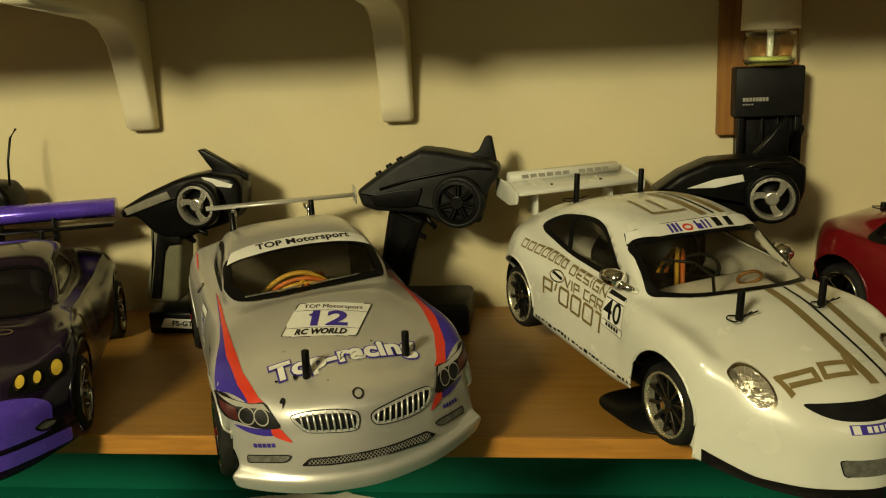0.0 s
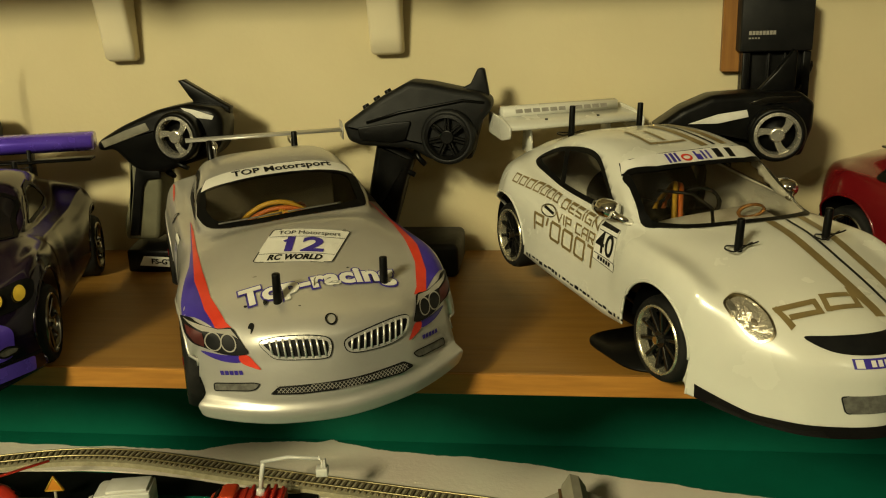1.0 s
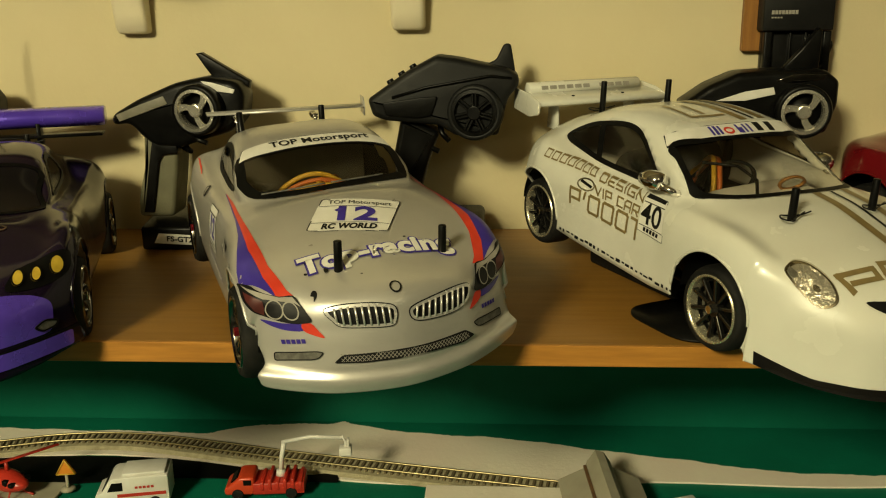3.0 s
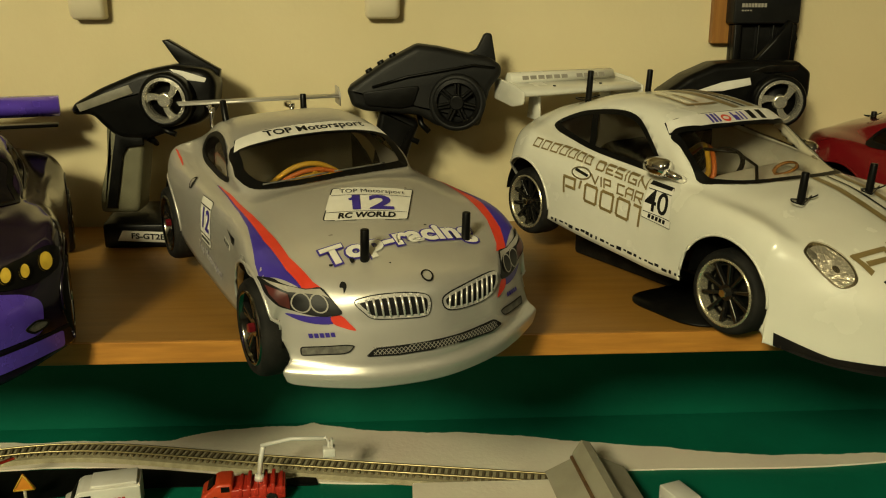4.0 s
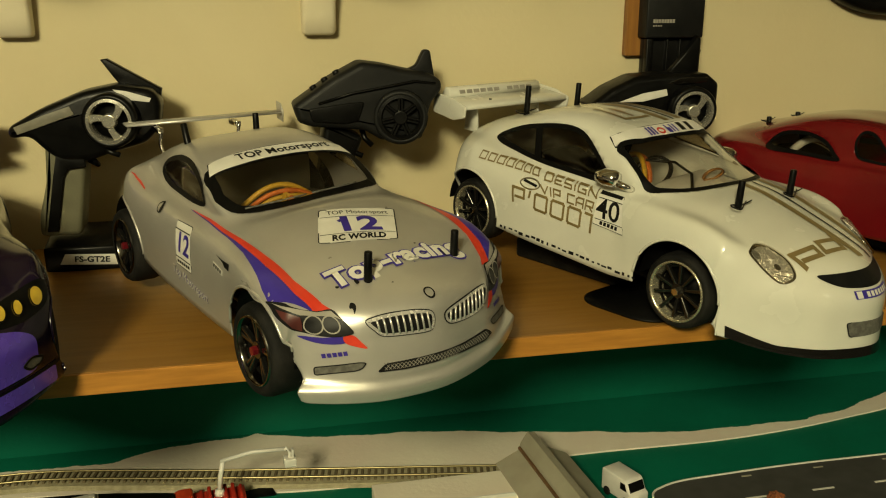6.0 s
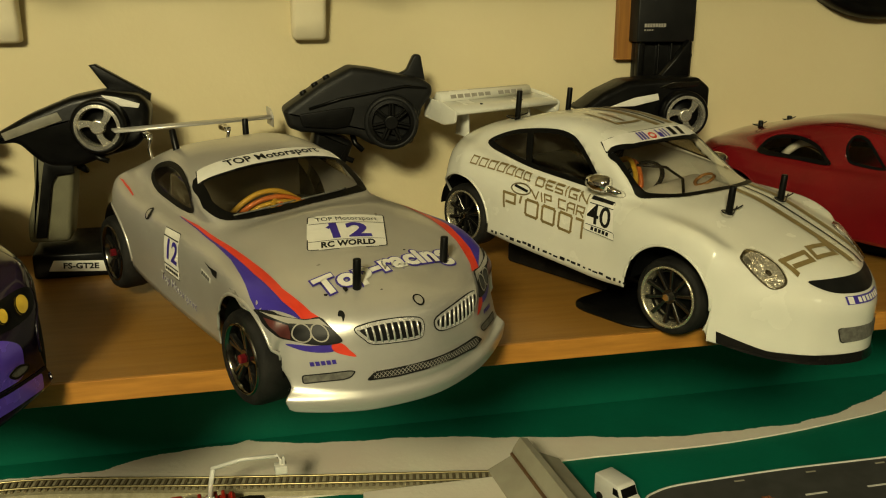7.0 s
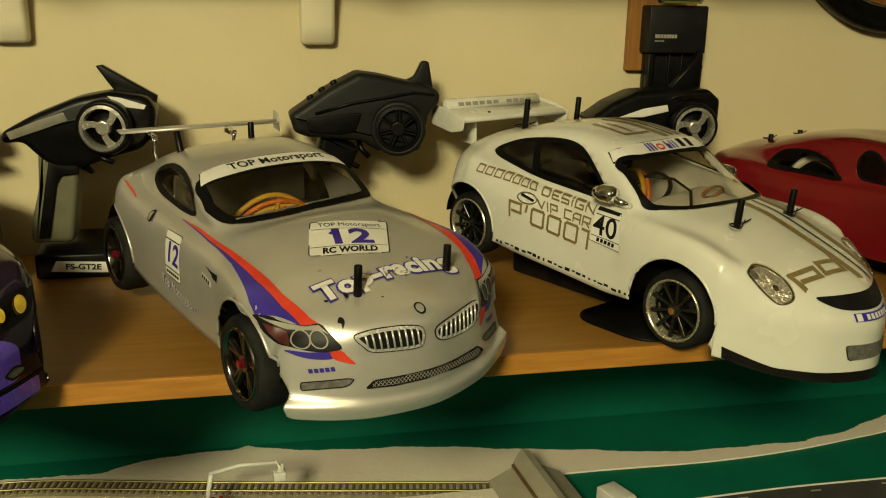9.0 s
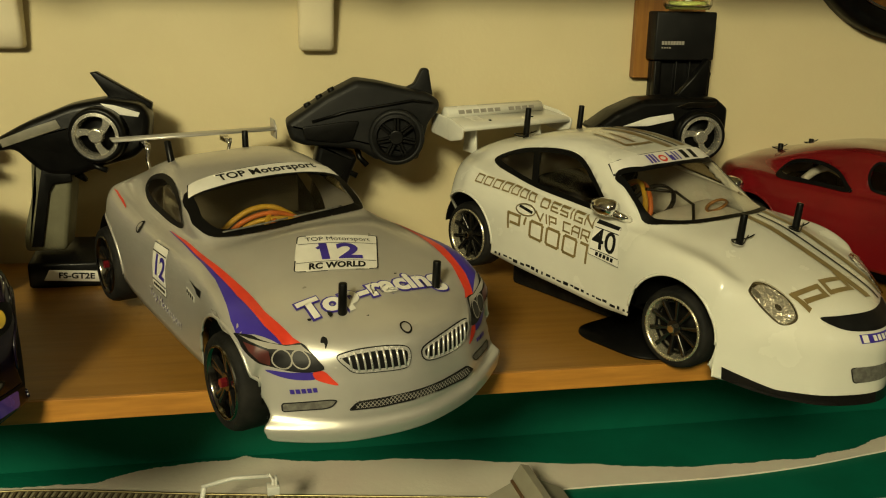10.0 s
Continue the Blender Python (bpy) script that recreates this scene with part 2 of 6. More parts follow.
class Shell:
    """A car body lofted over stations from tail to nose, and the tools that lay things on it.

    A station: x at the centre, x at the side, then five (half width, height) pairs from the sill to the roof, and the height at the centre."""

    def __init__(self, stations, nu=12, nv=9, bend=None):
        rows = []
        for xc, xs, *v in stations:
            w0 = v[0]
            pts = [(v[2 * k], v[2 * k + 1]) for k in range(5)] + [(0.0, v[10])]
            full = [Vector((xs + (xc - xs) * (1 - (w / w0) ** 2 if w < w0 else 0), -w, z)) for w, z in pts]
            rows.append(full + [Vector((p.x, -p.y, p.z)) for p in full[-2::-1]])

        if bend:
            rows = [[bend(p) for p in row] for row in rows]

        def spline(line, steps):
            out, n = [], len(line)
            for i in range(n - 1):
                p1, p2 = line[i], line[i + 1]
                p0 = line[i - 1] if i else p1 * 2 - p2
                p3 = line[i + 2] if i + 2 < n else p2 * 2 - p1
                for s in range(steps):
                    t = s / steps
                    out.append(0.5 * ((2 * p1) + (p2 - p0) * t + (2 * p0 - 5 * p1 + 4 * p2 - p3) * t * t + (3 * p1 - p0 - 3 * p2 + p3) * t * t * t))
            return out + [line[-1]]

        across = [spline(r, nv) for r in rows]
        lines = [spline([r[k] for r in across], nu) for k in range(len(across[0]))]
        self.grid = [[lines[k][i] for k in range(len(lines))] for i in range(len(lines[0]))]
        self.bm = bmesh.new()
        vs = [[self.bm.verts.new(p) for p in row] for row in self.grid]
        for a, b in zip(vs, vs[1:]):
            for k in range(len(a) - 1):
                self.bm.faces.new((a[k], b[k], b[k + 1], a[k + 1]))
        bmesh.ops.recalc_face_normals(self.bm, faces=self.bm.faces[:])
        self.bm.normal_update()
        if sum(f.normal.z * f.calc_area() for f in self.bm.faces) < 0:
            bmesh.ops.reverse_faces(self.bm, faces=self.bm.faces[:])
            self.bm.normal_update()
        self.tree = BVHTree.FromBMesh(self.bm)

    WAYS = {
        "top": (lambda a, b: (Vector((a, b, 1)), Vector((0, 0, -1))), lambda p: (p.x, p.y), lambda n: n.z > 0.2),
        "right": (lambda a, b: (Vector((a, -1, b)), Vector((0, 1, 0))), lambda p: (p.x, p.z), lambda n: n.y < -0.15),
        "left": (lambda a, b: (Vector((a, 1, b)), Vector((0, -1, 0))), lambda p: (p.x, p.z), lambda n: n.y > 0.15),
        "front": (lambda a, b: (Vector((1, a, b)), Vector((-1, 0, 0))), lambda p: (p.y, p.z), lambda n: n.x > 0.15),
    }

    def lay(self, way, a, b, off):
        start, ray = self.WAYS[way][0](a, b)
        hit, nrm, _, _ = self.tree.ray_cast(start, ray)
        if hit is None:
            hit, nrm, _, _ = self.tree.find_nearest(start + ray * (start.length * 0.9))
        if nrm.dot(ray) > 0:
            nrm = -nrm
        return hit + nrm * off

    def open_up(self, way, outline, margin=0.0015):
        """Takes the faces inside an outline out of the body."""
        _, flat, facing = self.WAYS[way]
        poly = inset(outline, margin)
        gone = [f for f in self.bm.faces if facing(f.normal) and inside(flat(f.calc_center_median()), poly)]
        bmesh.ops.delete(self.bm, geom=gone, context="FACES")

    def arch(self, x, z, r, side):
        """Cuts a wheel arch."""
        for _ in range(2):
            es = set()
            for f in self.bm.faces:
                if f.calc_center_median().y * side > 0.055:
                    ds = [math.hypot(v.co.x - x, v.co.z - z) for v in f.verts]
                    if min(ds) < r + 0.0005 and max(ds) > r - 0.0005 and len(f.verts) == 4:
                        es.update(f.edges)
            bmesh.ops.subdivide_edges(self.bm, edges=list(es), cuts=1, use_grid_fill=True)
        for v in self.bm.verts:
            if v.co.y * side > 0.055 and v.co.z < z + r + 0.006:
                d = Vector((v.co.x - x, v.co.z - z))
                if d.length > 1e-6 and abs(d.length - r) < 0.0007:
                    d = d.normalized() * r
                    v.co.x, v.co.z = x + d.x, z + d.y
        gone = []
        for f in self.bm.faces:
            c = f.calc_center_median()
            if c.y * side > 0.055 and (c.x - x) ** 2 + (c.z - z) ** 2 < r * r and c.z < z + r:
                gone.append(f)
        bmesh.ops.delete(self.bm, geom=gone, context="FACES")

    def dress(self, bm, way, off, step=0.004):
        """Lays a flat mesh, drawn in the plane of the way, onto the body."""
        bmesh.ops.triangulate(bm, faces=bm.faces[:])
        for axis in (0, 1):
            lo, hi = min(v.co[axis] for v in bm.verts), max(v.co[axis] for v in bm.verts)
            k = lo + step
            while k < hi:
                co, no = Vector((0, 0, 0)), Vector((0, 0, 0))
                co[axis], no[axis] = k, 1
                bmesh.ops.bisect_plane(bm, geom=bm.verts[:] + bm.edges[:] + bm.faces[:], plane_co=co, plane_no=no, dist=1e-6)
                k += step
        for v in bm.verts:
            v.co = self.lay(way, v.co.x, v.co.y, off + v.co.z)
        bmesh.ops.recalc_face_normals(bm, faces=bm.faces[:])
        return bm

    def patch(self, way, outline, off=0.0004, step=0.004):
        bm = bmesh.new()
        bm.faces.new([bm.verts.new((p[0], p[1], 0)) for p in outline])
        return self.dress(bm, way, off, step)

    def rim(self, way, outline, width, off=0.0006, cuts=2):
        """A band along the inside of an outline."""
        bm = bmesh.new()
        rings = [[bm.verts.new(self.lay(way, p[0], p[1], off)) for p in (outline if k == 0 else inset(outline, width * k / cuts))] for k in range(cuts + 1)]
        n = len(outline)
        for a, b in zip(rings, rings[1:]):
            for i in range(n):
                bm.faces.new((a[i], a[(i + 1) % n], b[(i + 1) % n], b[i]))
        bmesh.ops.recalc_face_normals(bm, faces=bm.faces[:])
        return bm


def letters_bm(text, size, place, turn=0.0, shear=0.0, mirror=False, wide=1.0, bold=0.0, span=0.0):
    """Flat lettering in the xy plane, centred at place; span: its whole width."""
    cu = bpy.data.curves.new("lettering", "FONT")
    cu.body, cu.size, cu.align_x, cu.align_y, cu.shear, cu.offset = text, size, "CENTER", "CENTER", shear, bold
    cu.resolution_u, cu.space_character = 3, 1.0 + 12 * bold / size * 0.06
    ob = new("lettering", cu)
    bpy.context.view_layer.update()
    me = bpy.data.meshes.new_from_object(ob.evaluated_get(bpy.context.evaluated_depsgraph_get()))
    bm = bmesh.new()
    bm.from_mesh(me)
    bpy.data.objects.remove(ob)
    bpy.data.meshes.remove(me)
    bpy.data.curves.remove(cu)
    bmesh.ops.remove_doubles(bm, verts=bm.verts[:], dist=1e-7)
    if span:
        wide = span / (max(v.co.x for v in bm.verts) - min(v.co.x for v in bm.verts))
    a = radians(turn)
    for v in bm.verts:
        x, y = v.co.x * wide * (-1 if mirror else 1), v.co.y
        v.co = Vector((place[0] + x * math.cos(a) - y * math.sin(a), place[1] + x * math.sin(a) + y * math.cos(a), 0))
    return bm


def rect(cx, cy, w, h, turn=0.0, r=0.0):
    a = radians(turn)
    pts = [(cx + x * math.cos(a) - y * math.sin(a), cy + x * math.sin(a) + y * math.cos(a)) for x, y in ((-w / 2, -h / 2), (w / 2, -h / 2), (w / 2, h / 2), (-w / 2, h / 2))]
    return corners(pts, r) if r else pts


def band(pts_a, pts_b):
    """An outline between two open lines."""
    return [Vector(p) for p in pts_a] + [Vector(p) for p in reversed(pts_b)]


def car_wheel(car, x, side, r=0.0325, w=0.026, track=0.088, spokes=5, rim_mat=None, tyre_label="", lip_mat=None, size=0.75, nut_mat=None):
    """A wheel with a rubber tyre and a spoked rim. Its outer face lies at track from the middle."""
    rim_mat = rim_mat or M_CHROME
    m = Matrix.Translation((x, side * track, 0.032)) @ Matrix.Rotation(0 if side < 0 else math.pi, 4, "Z")
    # the outer face looks along -y here
    prof = [(r * (size - 0.01), 0), (r * 0.90, -0.001), (r * 0.97, 0.002), (r, 0.006), (r, w - 0.006), (r * 0.97, w - 0.002), (r * 0.9, w), (r * (size - 0.01), w), (r * 0.70, w / 2)]
    tyre = part("wheel", lathe_bm(prof, 48), M_RUBBER, car, tyre_label or "black rubber touring tyre", pose_m=m)
    ri = r * size
    part("rim_lip", lathe_bm([(ri, -0.0012), (ri * 0.95, -0.0014), (ri * 0.92, 0.001), (ri * 0.84, 0.0085), (ri * 0.84, w - 0.002), (ri, w - 0.002)], 48), lip_mat or M_CHROME, tyre, "polished rim lip")
    bms = [lathe_bm([(ri * 0.845, 0.0060), (ri * 0.78, 0.0050), (ri * 0.78, 0.0085), (ri * 0.845, 0.0085)], 48)]
    for k in range(spokes):
        a = 2 * math.pi * k / spokes
        for lean in ((-0.17, 0.17) if spokes < 8 else (0.0,)):
            b = box_bm((-0.0011, 0.003, 0.003), (0.0011, 0.0072, ri * 0.9), 0.0005, 1)
            for v in b.verts:
                f = max(0.0, v.co.z / ri - 0.25)
                v.co.x = v.co.x * (1 + 0.9 * f) + lean * ri * f
                v.co.y -= 0.0035 * f
            bms.append(moved(b, Matrix.Rotation(a, 4, "Y")))
    bms.append(moved(cyl_bm(0.0062, 0.0062, 0.006, 20), Matrix.Translation((0, 0.005, 0)) @ Matrix.Rotation(math.pi / 2, 4, "X")))
    part("rim", merge(*bms), rim_mat, tyre, "shiny spoked rim", smooth=False)
    part("brake_disc", cyl_bm(ri * 0.84, ri * 0.84, 0.002, 32, Matrix.Translation((0, 0.014, 0)) @ Matrix.Rotation(math.pi / 2, 4, "X")), M_BLACK, tyre)
    part("wheel_nut", merge(cyl_bm(0.0036, 0.0036, 0.006, 6, Matrix.Translation((0, 0.001, 0)) @ Matrix.Rotation(math.pi / 2, 4, "X"), 0.0005)), nut_mat or M_CHROME, tyre, "hexagonal wheel nut", smooth=False)
    return tyre


def body_post(car, sh, x, y, h, lean=0.0, clip=True, r=0.0031):
    base = sh.lay("top", x, y, -0.006)
    part("body_post", cyl_bm(r, r * 0.92, h + 0.006, 16, Matrix.Translation(base) @ Matrix.Rotation(radians(lean), 4, "Y") @ Matrix.Translation((0, 0, (h + 0.006) / 2)), 0.0008), M_BLACK, car, "matt black plastic body post")
    if clip:
        z = base.z + 0.0095
        loop = [(x + 0.0006, y + 0.016, z + 0.002), (x, y + 0.006, z), (x - 0.003, y - 0.004, z), (x - 0.002, y - 0.010, z + 0.001), (x + 0.003, y - 0.0145, z + 0.001), (x + 0.0075, y - 0.011, z), (x + 0.006, y - 0.005, z), (x + 0.002, y + 0.003, z), (x - 0.003, y + 0.015, z + 0.001)]
        line = rounded(loop, 5)[: -5]
        part("body_clip", tube_bm(line, 0.0006, 6), M_BLACK, car, "bent black wire body clip")


def chassis(car, wire=True, arcs=False):
    part("chassis", merge(box_bm((-0.175, -0.045, 0.012), (0.175, 0.045, 0.016), 0.001), box_bm((-0.07, -0.040, 0.016), (0.05, -0.008, 0.040), 0.004), box_bm((-0.10, 0.006, 0.016), (-0.04, 0.040, 0.046), 0.004), box_bm((0.10, -0.07, 0.024), (0.16, 0.07, 0.034), 0.003), box_bm((-0.16, -0.07, 0.024), (-0.10, 0.07, 0.034), 0.003)), M_BLACK, car, "black plastic chassis with battery tray")
    if wire:
        for k, (m, y0) in enumerate(((M_WIRE_Y, 0.0), (M_WIRE_O, 0.006))):
            line = [(-0.055 + 0.004 * k, y0 + 0.022, 0.050), (-0.035, y0 + 0.020, 0.082), (-0.012, y0 + 0.010, 0.096 - 0.003 * k), (0.010, y0 - 0.004, 0.090), (0.024, y0 - 0.012, 0.070), (0.028, y0 - 0.016, 0.048)]
            part("wire", tube_bm([Vector(p) for p in rounded(line, 5)[: 25]], 0.0022, 8), m, car, "coloured motor wire seen through the glass")
        for k, m in enumerate((M_WIRE_Y, M_WIRE_O, M_WIRE_Y) if arcs else ()):
            arc = [(-0.026 + 0.006 * k, -0.034 + 0.006 * k, 0.058), (-0.012 + 0.005 * k, -0.028 + 0.006 * k, 0.086), (-0.006 + 0.005 * k, -0.008 + 0.006 * k, 0.101 - 0.004 * k), (-0.002 + 0.005 * k, 0.014 + 0.005 * k, 0.098 - 0.005 * k), (0.004 + 0.004 * k, 0.030 + 0.004 * k, 0.074)]
            part("wire", tube_bm([Vector(p) for p in rounded(arc, 5)[: 21]], 0.0024, 8), m, car, "coloured motor wire arching across the cabin")
        ring = lathe_bm([(0.019, -0.002), (0.022, -0.002), (0.022, 0.002), (0.019, 0.002)], 32)
        part("cooling_fan", moved(ring, Matrix.Translation((-0.005, 0.028, 0.07)) @ Matrix.Rotation(radians(70), 4, "Z")), M_DARKGREY, car)


def window(car, sh, way, outline, name="window", seal=0.0035, label="", film=None):
    sh.open_up(way, outline, 0.0018)
    pane = part(name, sh.patch(way, outline, 0.0), film or M_GLASS, car, label or "clear smoked plastic window")
    pane.visible_shadow = False
    part("window_seal", sh.rim(way, outline, seal, 0.0007), M_SEAL, pane, "black painted window seal")
    return pane


def finish_body(car, sh, material, label, paint=None):
    bm = sh.bm
    loose = [v for v in bm.verts if not v.link_faces]
    bmesh.ops.delete(bm, geom=loose, context="VERTS")
    ob = part("body", bm, material, car, label)
    md = ob.modifiers.new("shell", "SOLIDIFY")
    md.thickness, md.offset = 0.0012, -1
    return ob


# ---- setting ----
SHELF, WALL, TABLE = 1.0, 0.965, 0.75


def structure(name, bm, material, label, category):
    return tagged(part(name, bm, material, smooth=False), label, category, kind="structure")


structure("wall_back", box_bm((-2.2, WALL, SHELF - 0.02), (2.6, WALL + 0.1, 2.45)), M_WALL, "cream painted plaster wall with faint marks", "wall")
structure("wall_back_low", box_bm((-2.2, WALL, -0.005), (2.6, WALL + 0.1, SHELF - 0.02)), M_GREEN, "dark green painted lower wall behind the layout", "wall")
structure("wall_left", box_bm((-2.3, -3.4, 0), (-2.2, WALL + 0.1, 2.45)), M_ROOM, "plain dim brown room wall", "wall")
structure("wall_right", box_bm((2.6, -3.4, 0), (2.7, WALL + 0.1, 2.45)), M_ROOM, "plain dim brown room wall", "wall")
structure("wall_front", box_bm((-2.3, -3.5, 0), (2.7, -3.4, 2.45)), M_ROOM, "plain dim brown room wall", "wall")
structure("floor", box_bm((-2.3, -3.5, -0.1), (2.7, WALL + 0.1, -0.005)), M_ROAD, "dark grey room floor", "floor")
structure("ceiling", box_bm((-2.3, -3.5, 2.45), (2.7, WALL + 0.1, 2.55)), M_CEILING, "plain dull room ceiling", "ceiling")

shelf = thing("display_shelf", "long orange-brown wooden shelf carrying the model cars", "shelf")
part("board", box_bm((-1.2, 0.6035, SHELF - 0.0165), (1.6, WALL - 0.004, SHELF), 0.0006, 1), M_WOOD, shelf, "varnished brown wood board", smooth=False)
part("edge_strip", box_bm((-1.2, 0.600, SHELF - 0.0168), (1.6, 0.6033, SHELF + 0.0002), 0.0005, 1), M_EDGE, shelf, "lighter orange wood edge strip", smooth=False)

upper = thing("upper_shelf", "cream painted wall shelf on plastic brackets", "shelf")
part("board", box_bm((-1.2, 0.714, 1.378), (0.95, WALL - 0.002, 1.396), 0.001, 1), M_WHITEPLASTIC, upper, smooth=False)


def bracket(x):
    b = thing("shelf_bracket", "cream plastic shelf bracket with a rounded end", "bracket", pose(x, WALL, 0), "brackets under the upper shelf")
    prof = [(0.0, 1.226), (0.0, 1.3775), (-0.245, 1.3775), (-0.245, 1.366), (-0.085, 1.352), (-0.058, 1.342), (-0.042, 1.324), (-0.032, 1.292), (-0.022, 1.250), (-0.018, 1.229), (-0.012, 1.226)]
    part("arm", moved(prism_bm(prof, 0.037, 0.0055, 3), Matrix.Rotation(math.pi / 2, 4, "Z")), M_WHITEPLASTIC, b, "curved cream plastic arm")
    part("wall_plate", box_bm((-0.0165, -0.006, 1.232), (0.0165, -0.0002, 1.377), 0.002), M_WHITEPLASTIC, b)
    return b


for bx in (-0.148, 0.160):
    bracket(bx)
table = thing("layout_board", "green painted model railway layout board on a frame", "table")
part("board", box_bm((-1.3, 0.20, TABLE - 0.02), (1.7, WALL - 0.002, TABLE), 0.001, 1), M_GREEN, table, smooth=False)
for lx in (-1.2, 1.6):
    for ly in (0.25, 0.9):
        part("leg", box_bm((lx - 0.02, ly - 0.02, -0.005), (lx + 0.02, ly + 0.02, TABLE - 0.02), 0.002, 1), M_WOODSTRIP, table, smooth=False)

# ---- model cars ----
SILVER_REAR = [
    (-0.172, -0.138, 0.078, 0.046, 0.077, 0.048, 0.065, 0.049, 0.045, 0.050, 0.022, 0.050, 0.050),
    (-0.181, -0.143, 0.083, 0.048, 0.082, 0.060, 0.073, 0.068, 0.050, 0.070, 0.025, 0.070, 0.070),
    (-0.179, -0.144, 0.087, 0.050, 0.087, 0.077, 0.077, 0.094, 0.055, 0.099, 0.028, 0.101, 0.101),
    (-0.156, -0.136, 0.091, 0.050, 0.092, 0.081, 0.084, 0.102, 0.062, 0.106, 0.036, 0.113, 0.115),
    (-0.125, -0.118, 0.094, 0.045, 0.095, 0.080, 0.086, 0.101, 0.066, 0.106, 0.046, 0.122, 0.125),
    (-0.085, -0.085, 0.095, 0.034, 0.095, 0.075, 0.087, 0.096, 0.070, 0.104, 0.053, 0.132, 0.1365),
]
SILVER_CABIN = [
    (-0.045, -0.045, 0.095, 0.030, 0.094, 0.072, 0.087, 0.093, 0.071, 0.102, 0.057, 0.134, 0.1395),
    (-0.006, -0.010, 0.095, 0.029, 0.093, 0.070, 0.087, 0.092, 0.072, 0.101, 0.061, 0.1285, 0.1335),
    (0.026, 0.022, 0.095, 0.029, 0.093, 0.070, 0.087, 0.091, 0.073, 0.101, 0.065, 0.115, 0.121),
    (0.056, 0.044, 0.095, 0.029, 0.093, 0.070, 0.087, 0.090, 0.073, 0.100, 0.052, 0.106, 0.1095),
    (0.085, 0.085, 0.095, 0.030, 0.095, 0.073, 0.089, 0.092, 0.072, 0.101, 0.046, 0.109, 0.1125),
]
SILVER_NOSE = [
    (0.133, 0.133, 0.096, 0.035, 0.099, 0.075, 0.092, 0.092, 0.072, 0.096, 0.046, 0.100, 0.1035),
    (0.176, 0.168, 0.095, 0.030, 0.096, 0.060, 0.090, 0.079, 0.070, 0.084, 0.044, 0.0885, 0.092),
    (0.209, 0.170, 0.093, 0.027, 0.092, 0.050, 0.085, 0.066, 0.066, 0.071, 0.042, 0.077, 0.080),
    (0.2170, 0.174, 0.093, 0.034, 0.092, 0.042, 0.0855, 0.051, 0.064, 0.056, 0.040, 0.058, 0.062),
    (0.2215, 0.179, 0.0925, 0.033, 0.0915, 0.035, 0.0855, 0.037, 0.064, 0.038, 0.040, 0.038, 0.038),
    (0.2220, 0.182, 0.0930, 0.0320, 0.0915, 0.0325, 0.0855, 0.0325, 0.064, 0.0320, 0.040, 0.0315, 0.0310),
    (0.2243, 0.1845, 0.0965, 0.0275, 0.0935, 0.0280, 0.0880, 0.0272, 0.066, 0.0262, 0.040, 0.0252, 0.0247),
    (0.2225, 0.1855, 0.0955, 0.0235, 0.0930, 0.0215, 0.0875, 0.0195, 0.066, 0.0178, 0.040, 0.0168, 0.0162),
]
WHITE_REAR = [
    (-0.190, -0.160, 0.085, 0.030, 0.080, 0.030, 0.065, 0.030, 0.045, 0.030, 0.022, 0.030, 0.030),
    (-0.200, -0.160, 0.090, 0.030, 0.090, 0.050, 0.078, 0.060, 0.055, 0.062, 0.028, 0.062, 0.062),
    (-0.196, -0.155, 0.092, 0.030, 0.094, 0.060, 0.083, 0.085, 0.058, 0.092, 0.030, 0.094, 0.094),
    (-0.165, -0.140, 0.095, 0.030, 0.097, 0.065, 0.087, 0.094, 0.062, 0.103, 0.035, 0.112, 0.114),
    (-0.125, -0.125, 0.096, 0.028, 0.098, 0.070, 0.088, 0.095, 0.066, 0.104, 0.046, 0.121, 0.127),
    (-0.080, -0.080, 0.096, 0.025, 0.096, 0.068, 0.086, 0.088, 0.071, 0.098, 0.053, 0.135, 0.1405),
]
WHITE_CABIN = [
    (-0.040, -0.040, 0.096, 0.024, 0.094, 0.064, 0.085, 0.086, 0.073, 0.097, 0.056, 0.1405, 0.1455),
    (0.000, 0.000, 0.096, 0.024, 0.093, 0.062, 0.085, 0.087, 0.074, 0.097, 0.059, 0.139, 0.1435),
    (0.026, 0.020, 0.096, 0.024, 0.093, 0.062, 0.086, 0.087, 0.075, 0.097, 0.062, 0.133, 0.1385),
    (0.060, 0.055, 0.096, 0.024, 0.094, 0.064, 0.087, 0.088, 0.076, 0.097, 0.068, 0.112, 0.119),
    (0.098, 0.080, 0.096, 0.026, 0.097, 0.068, 0.090, 0.090, 0.076, 0.097, 0.052, 0.1025, 0.1055),
]
